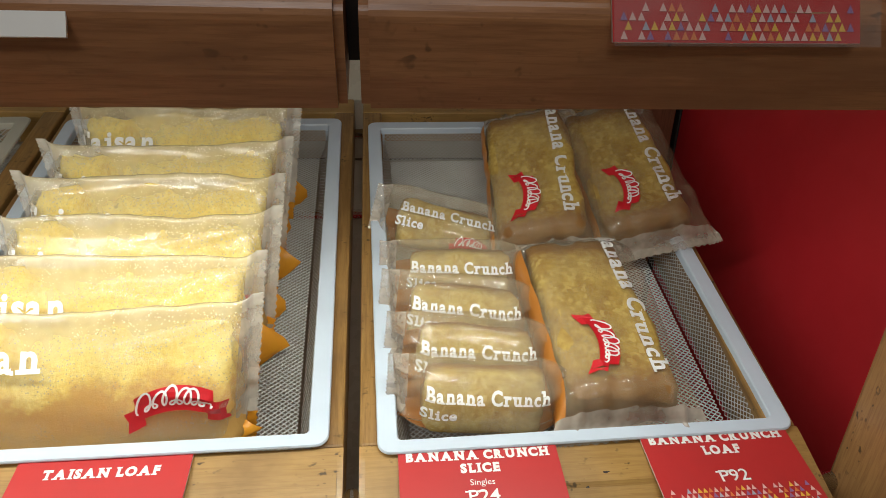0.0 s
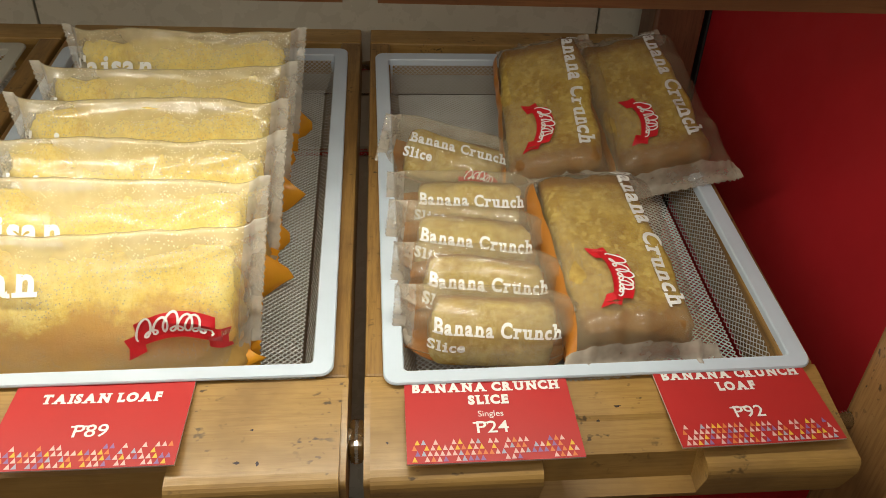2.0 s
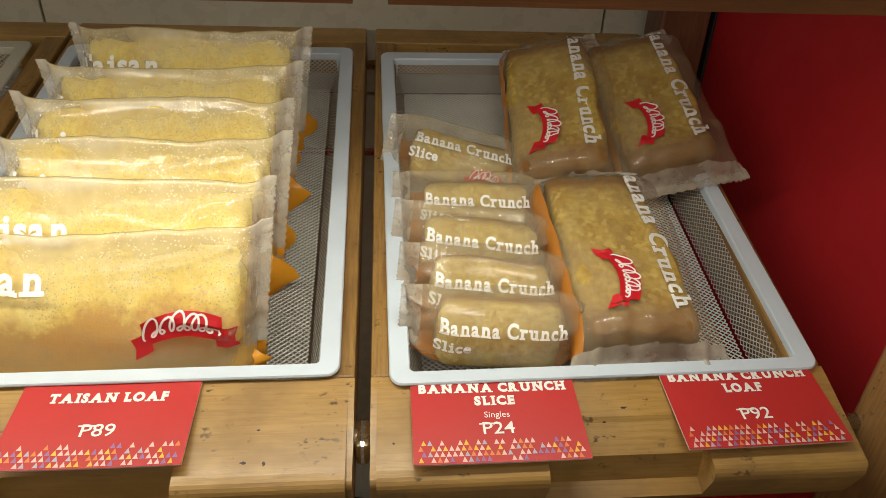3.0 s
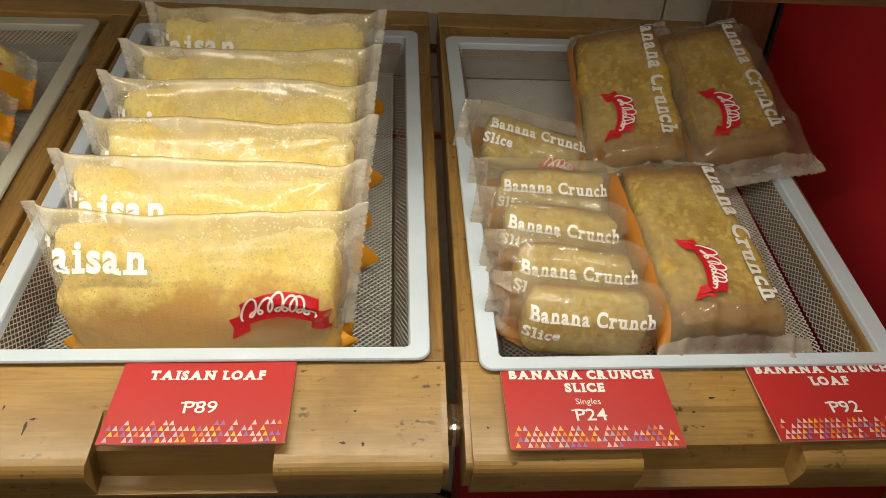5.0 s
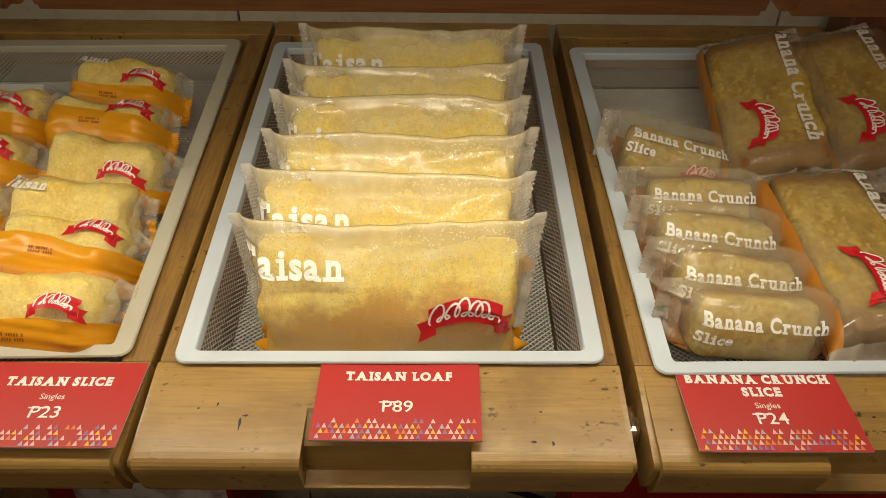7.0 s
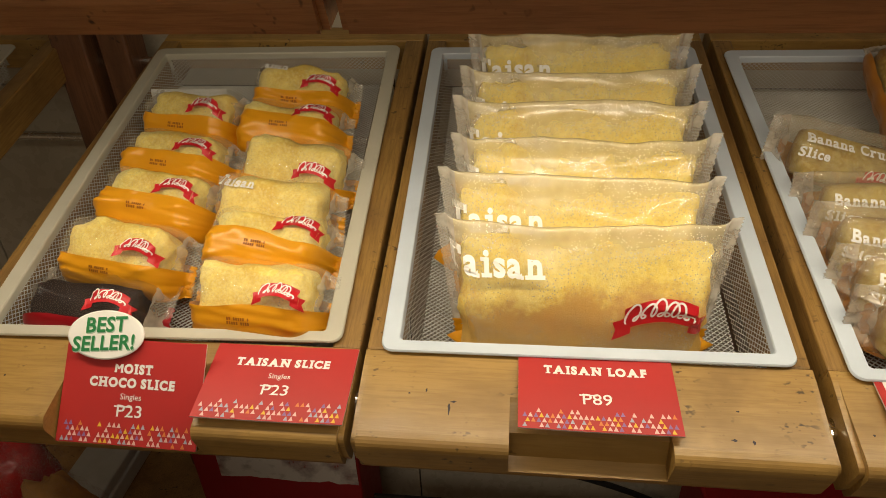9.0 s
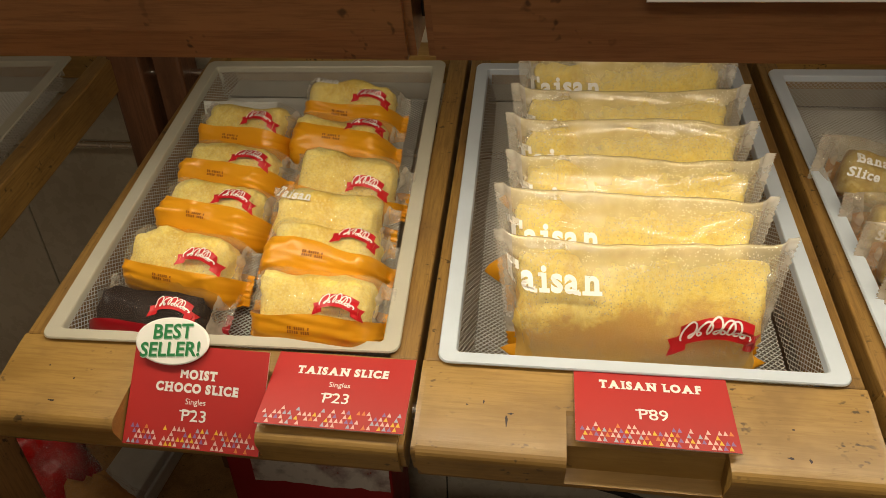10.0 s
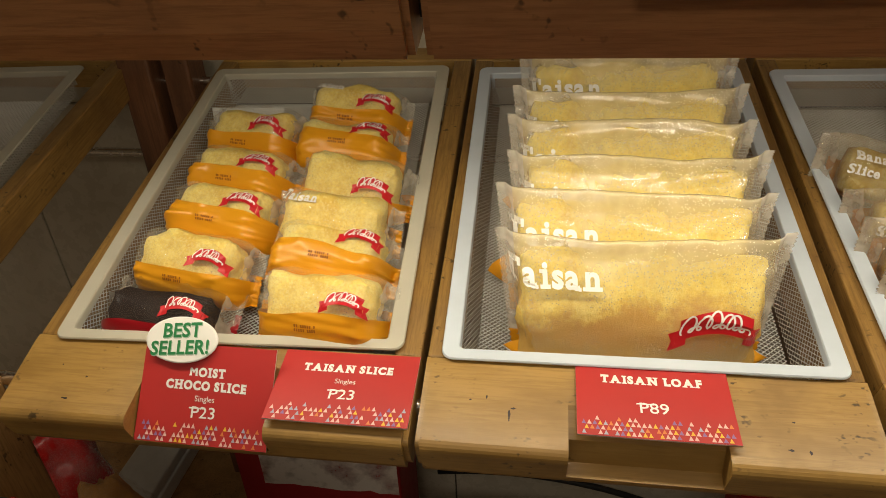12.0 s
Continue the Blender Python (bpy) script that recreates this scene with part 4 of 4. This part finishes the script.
LOW = HEIGHT
low_shelf = part("low_shelf", box((-0.25, -0.06, LOW - 0.62), (0.51, 0.29, LOW - 0.585), 0.003), OAK, None)
tagged(low_shelf, "pale brown wooden low shelf under the rack", "shelf")
trim = part("shelf_edging", box((-0.25, 0.2905, LOW - 0.62), (0.51, 0.297, LOW - 0.580), 0.001), DARK, low_shelf, "dark edging strip")
for x in (-0.24, 0.47):
    part("leg", box((x, -0.05, 0.0), (x + 0.03, 0.28, LOW - 0.62), 0.002), OAK, low_shelf)
left_shelf = part("low_shelf", box((-1.10, 0.05, LOW - 0.70), (-0.56, 0.46, LOW - 0.665), 0.003), OAK, None)
tagged(left_shelf, "pale brown wooden low shelf with bags and boxes", "shelf")
for x in (-1.09, -0.595):
    part("leg", box((x, 0.06, 0.0), (x + 0.03, 0.45, LOW - 0.70), 0.002), OAK, left_shelf)

red_box = thing("red_carton", pose(-0.40, 0.34, 0), "tall red carton with a clouded film flap", "carton")
part("body", box((-0.137, -0.06, 0.0), (0.135, 0.06, LOW - 0.40), 0.004), CARTON_RED, red_box)
flap = bmesh.new()
bmesh.ops.create_grid(flap, x_segments=14, y_segments=4, size=0.5)
for v in flap.verts:
    x, y = v.co.x, v.co.y
    v.co = (0.02 + x * 0.225, -0.0635 + 0.003 * noise.noise(Vector((x * 8, y * 3, 2))), LOW - 0.462 + y * 0.15 + (0.006 * noise.noise(Vector((x * 9, 0, 7))) if y < -0.4 else 0))
part("film_flap", flap, film("flap_film", 0.85, (0.62, 0.58, 0.54), 0.0, 0.35), red_box, "clouded film flap", True)
red_low = carton("red_carton", (0.22, 0.18, LOW - 0.584), (0.50, 0.285, LOW - 0.42), CARTON_RED, "red carton lying on the low shelf", "carton")

stack = thing("carton_stack", pose(-0.765, 0.36, LOW - 0.664), "two white paper cartons stacked on the low shelf", "carton")
for k, (w, h0, h1) in enumerate(((0.047, 0.0, 0.032), (0.043, 0.0325, 0.055))):
    b = part("carton", box((-w, -0.09, h0), (w, 0.09, h1), 0.003), WHITE_CARTON, stack)
    part("label_bar", box((w - 0.045, -0.0915, h0 + 0.016), (w - 0.020, -0.0905, h0 + 0.026)), BLACK, b, "black printed bar")


def snack_bag(m, w, d, h, seed, fill, label):
    ob = thing("snack_bag", m, label, "bag")
    for name, grow, mat, rough in (("content", 0.86, fill, 0.25), ("film", 1.0, FILM_BAG, 0.35)):
        bm = bmesh.new()
        bmesh.ops.create_icosphere(bm, subdivisions=4, radius=1.0)
        for v in bm.verts:
            p = v.co.copy()
            n = noise.noise(p * 1.7 + Vector((seed, 0, 0))) + 0.6 * abs(noise.noise(p * 4.0 + Vector((0, seed, 0)))) - 0.4 * abs(noise.noise(p * 8.0 + Vector((0, seed, 3))))
            k = grow * (1 + rough * n)
            top = smooth01((p.z - 0.3) / 0.7) if name == "film" else 0.0
            v.co = (p.x * w * k * (1 - 0.45 * top), p.y * d * k * (1 - 0.5 * top), max(0.0, h * (0.5 + 0.5 * p.z * k * (1 + 0.25 * top))))
        part(name, bm, mat, ob, "", True)
    return ob


snack_bag(pose(-0.765, 0.190, LOW - 0.664), 0.080, 0.06, 0.33, 3.0, RED_PLASTIC, "shiny clear bag filled with red packets on the low shelf")
snack_bag(pose(-0.668, 0.150, LOW - 0.664), 0.062, 0.05, 0.27, 8.0, BREAD, "clear plastic bag of brown bread on the low shelf")
cable = part("cable", tube([(-0.24 + 0.045 * k, 0.470, LOW - 0.69 - 0.05 * ((k - 3) / 6) ** 2) for k in range(14)], 0.006, 8), BLACK, None, smooth=True)
tagged(cable, "black cable along the tiled wall under the rack", "cable")

# upper tier cards
upper = price_card(TIER @ pose(0.345, -0.0930, -0.0150, 50, 0, 1), title=["SLICE"], price="22", label="red price card in a clear sleeve on the upper lip", seed=9)
upper["group"] = "price cards of the upper tier"
sleeve = part("sleeve", box((-0.054, -0.002, 0.0035), (0.062, 0.066, 0.0040)), FILM_BAG, upper, "clear plastic sleeve")
paper = part("paper_card", box((-0.055, 0.0, 0.0), (0.055, 0.064, 0.0012)), PRINT_WHITE, None)
paper.matrix_world = TIER @ pose(0.026, -0.0930, -0.0165, 50, 0, 0)
tagged(paper, "blank pale paper card on the upper shelf lip", "price card")


def scuff(m, x, y, w, h, seed):
    """A dark chipped mark in the varnish of a lip."""
    rng = random.Random(seed)
    pts = [(0.0, 0.0)] + [(w * (0.35 + 0.65 * rng.random()) * math.cos(a), h * (0.35 + 0.65 * rng.random()) * math.sin(a)) for a in (2 * math.pi * k / 11 for k in range(11))]
    faces = [(0, k + 1, (k + 1) % 11 + 1) for k in range(11)]
    ob = part("scuff_mark", ([(x + u, y + v, -0.0012) for u, v in pts], faces), BROWN_PRINT, m, "dark chipped varnish")
    return ob


FRAMES = [o for o in scene.objects if o.name.startswith("shelf_frame")]
for k, (which, x, y, w, h) in enumerate(((1, -0.083, -0.057, 0.0012, 0.0060), (1, -0.080, -0.052, 0.0030, 0.0010), (1, -0.100, -0.044, 0.0010, 0.0022), (1, 0.106, -0.069, 0.0028, 0.0012), (1, 0.118, -0.070, 0.0018, 0.0020), (1, 0.112, -0.048, 0.0014, 0.0008), (1, -0.112, -0.047, 0.0013, 0.0008),
                                         (0, -0.420, -0.050, 0.0016, 0.0012), (0, -0.428, -0.070, 0.0050, 0.0014), (0, -0.446, -0.040, 0.0012, 0.0010), (2, 0.330, -0.050, 0.0016, 0.0012), (2, 0.345, -0.040, 0.0040, 0.0010), (2, 0.195, -0.060, 0.0014, 0.0010))):
    scuff(FRAMES[which], x, y, w, h, k)


slip = part("paper_slip", box((-0.044, 0.0, 0.0), (0.044, 0.0012, 0.040)), WHITE_CARTON, None)
slip.matrix_world = RACK @ pose(-0.408, 0.300, -0.0330, -25, 0, 1)
tagged(slip, "plain white paper slip standing behind the sponge slices", "paper")

baskets = thing("basket_stack", pose(-0.545, -0.205, 0), "stack of dark plastic baskets with a red handle", "basket")
for k in range(4):
    bm = bmesh.new()
    z0, z1 = k * 0.2233, k * 0.2233 + 0.262
    low = [bm.verts.new((sx * 0.085, sy * 0.045, z0)) for sx, sy in ((-1, -1), (1, -1), (1, 1), (-1, 1))]
    high = [bm.verts.new((sx * 0.110, sy * 0.062, z1)) for sx, sy in ((-1, -1), (1, -1), (1, 1), (-1, 1))]
    rim = [bm.verts.new((sx * 0.116, sy * 0.068, z1)) for sx, sy in ((-1, -1), (1, -1), (1, 1), (-1, 1))]
    skirt = [bm.verts.new((sx * 0.116, sy * 0.068, z1 - 0.012)) for sx, sy in ((-1, -1), (1, -1), (1, 1), (-1, 1))]
    bm.faces.new(low)
    for a, b in ((low, high), (high, rim), (rim, skirt)):
        for i in range(4):
            bm.faces.new((a[i], a[(i + 1) % 4], b[(i + 1) % 4], b[i]))
    bk = part("basket", bm, BLACK, baskets)
    if k == 3:
        part("handle", tube([(0.105 + 0.018 * i, 0.070, z1 + 0.006 - 0.004 * i) for i in range(6)], 0.006, 10), RED_PLASTIC, bk, "red plastic handle", True)
        part("hinge_ring", tube([(0.105 + 0.010 * math.cos(a), 0.066, z1 + 0.004 + 0.010 * math.sin(a)) for a in (k2 * math.pi / 8 for k2 in range(17))], 0.004, 8), BLACK, bk, "", True)
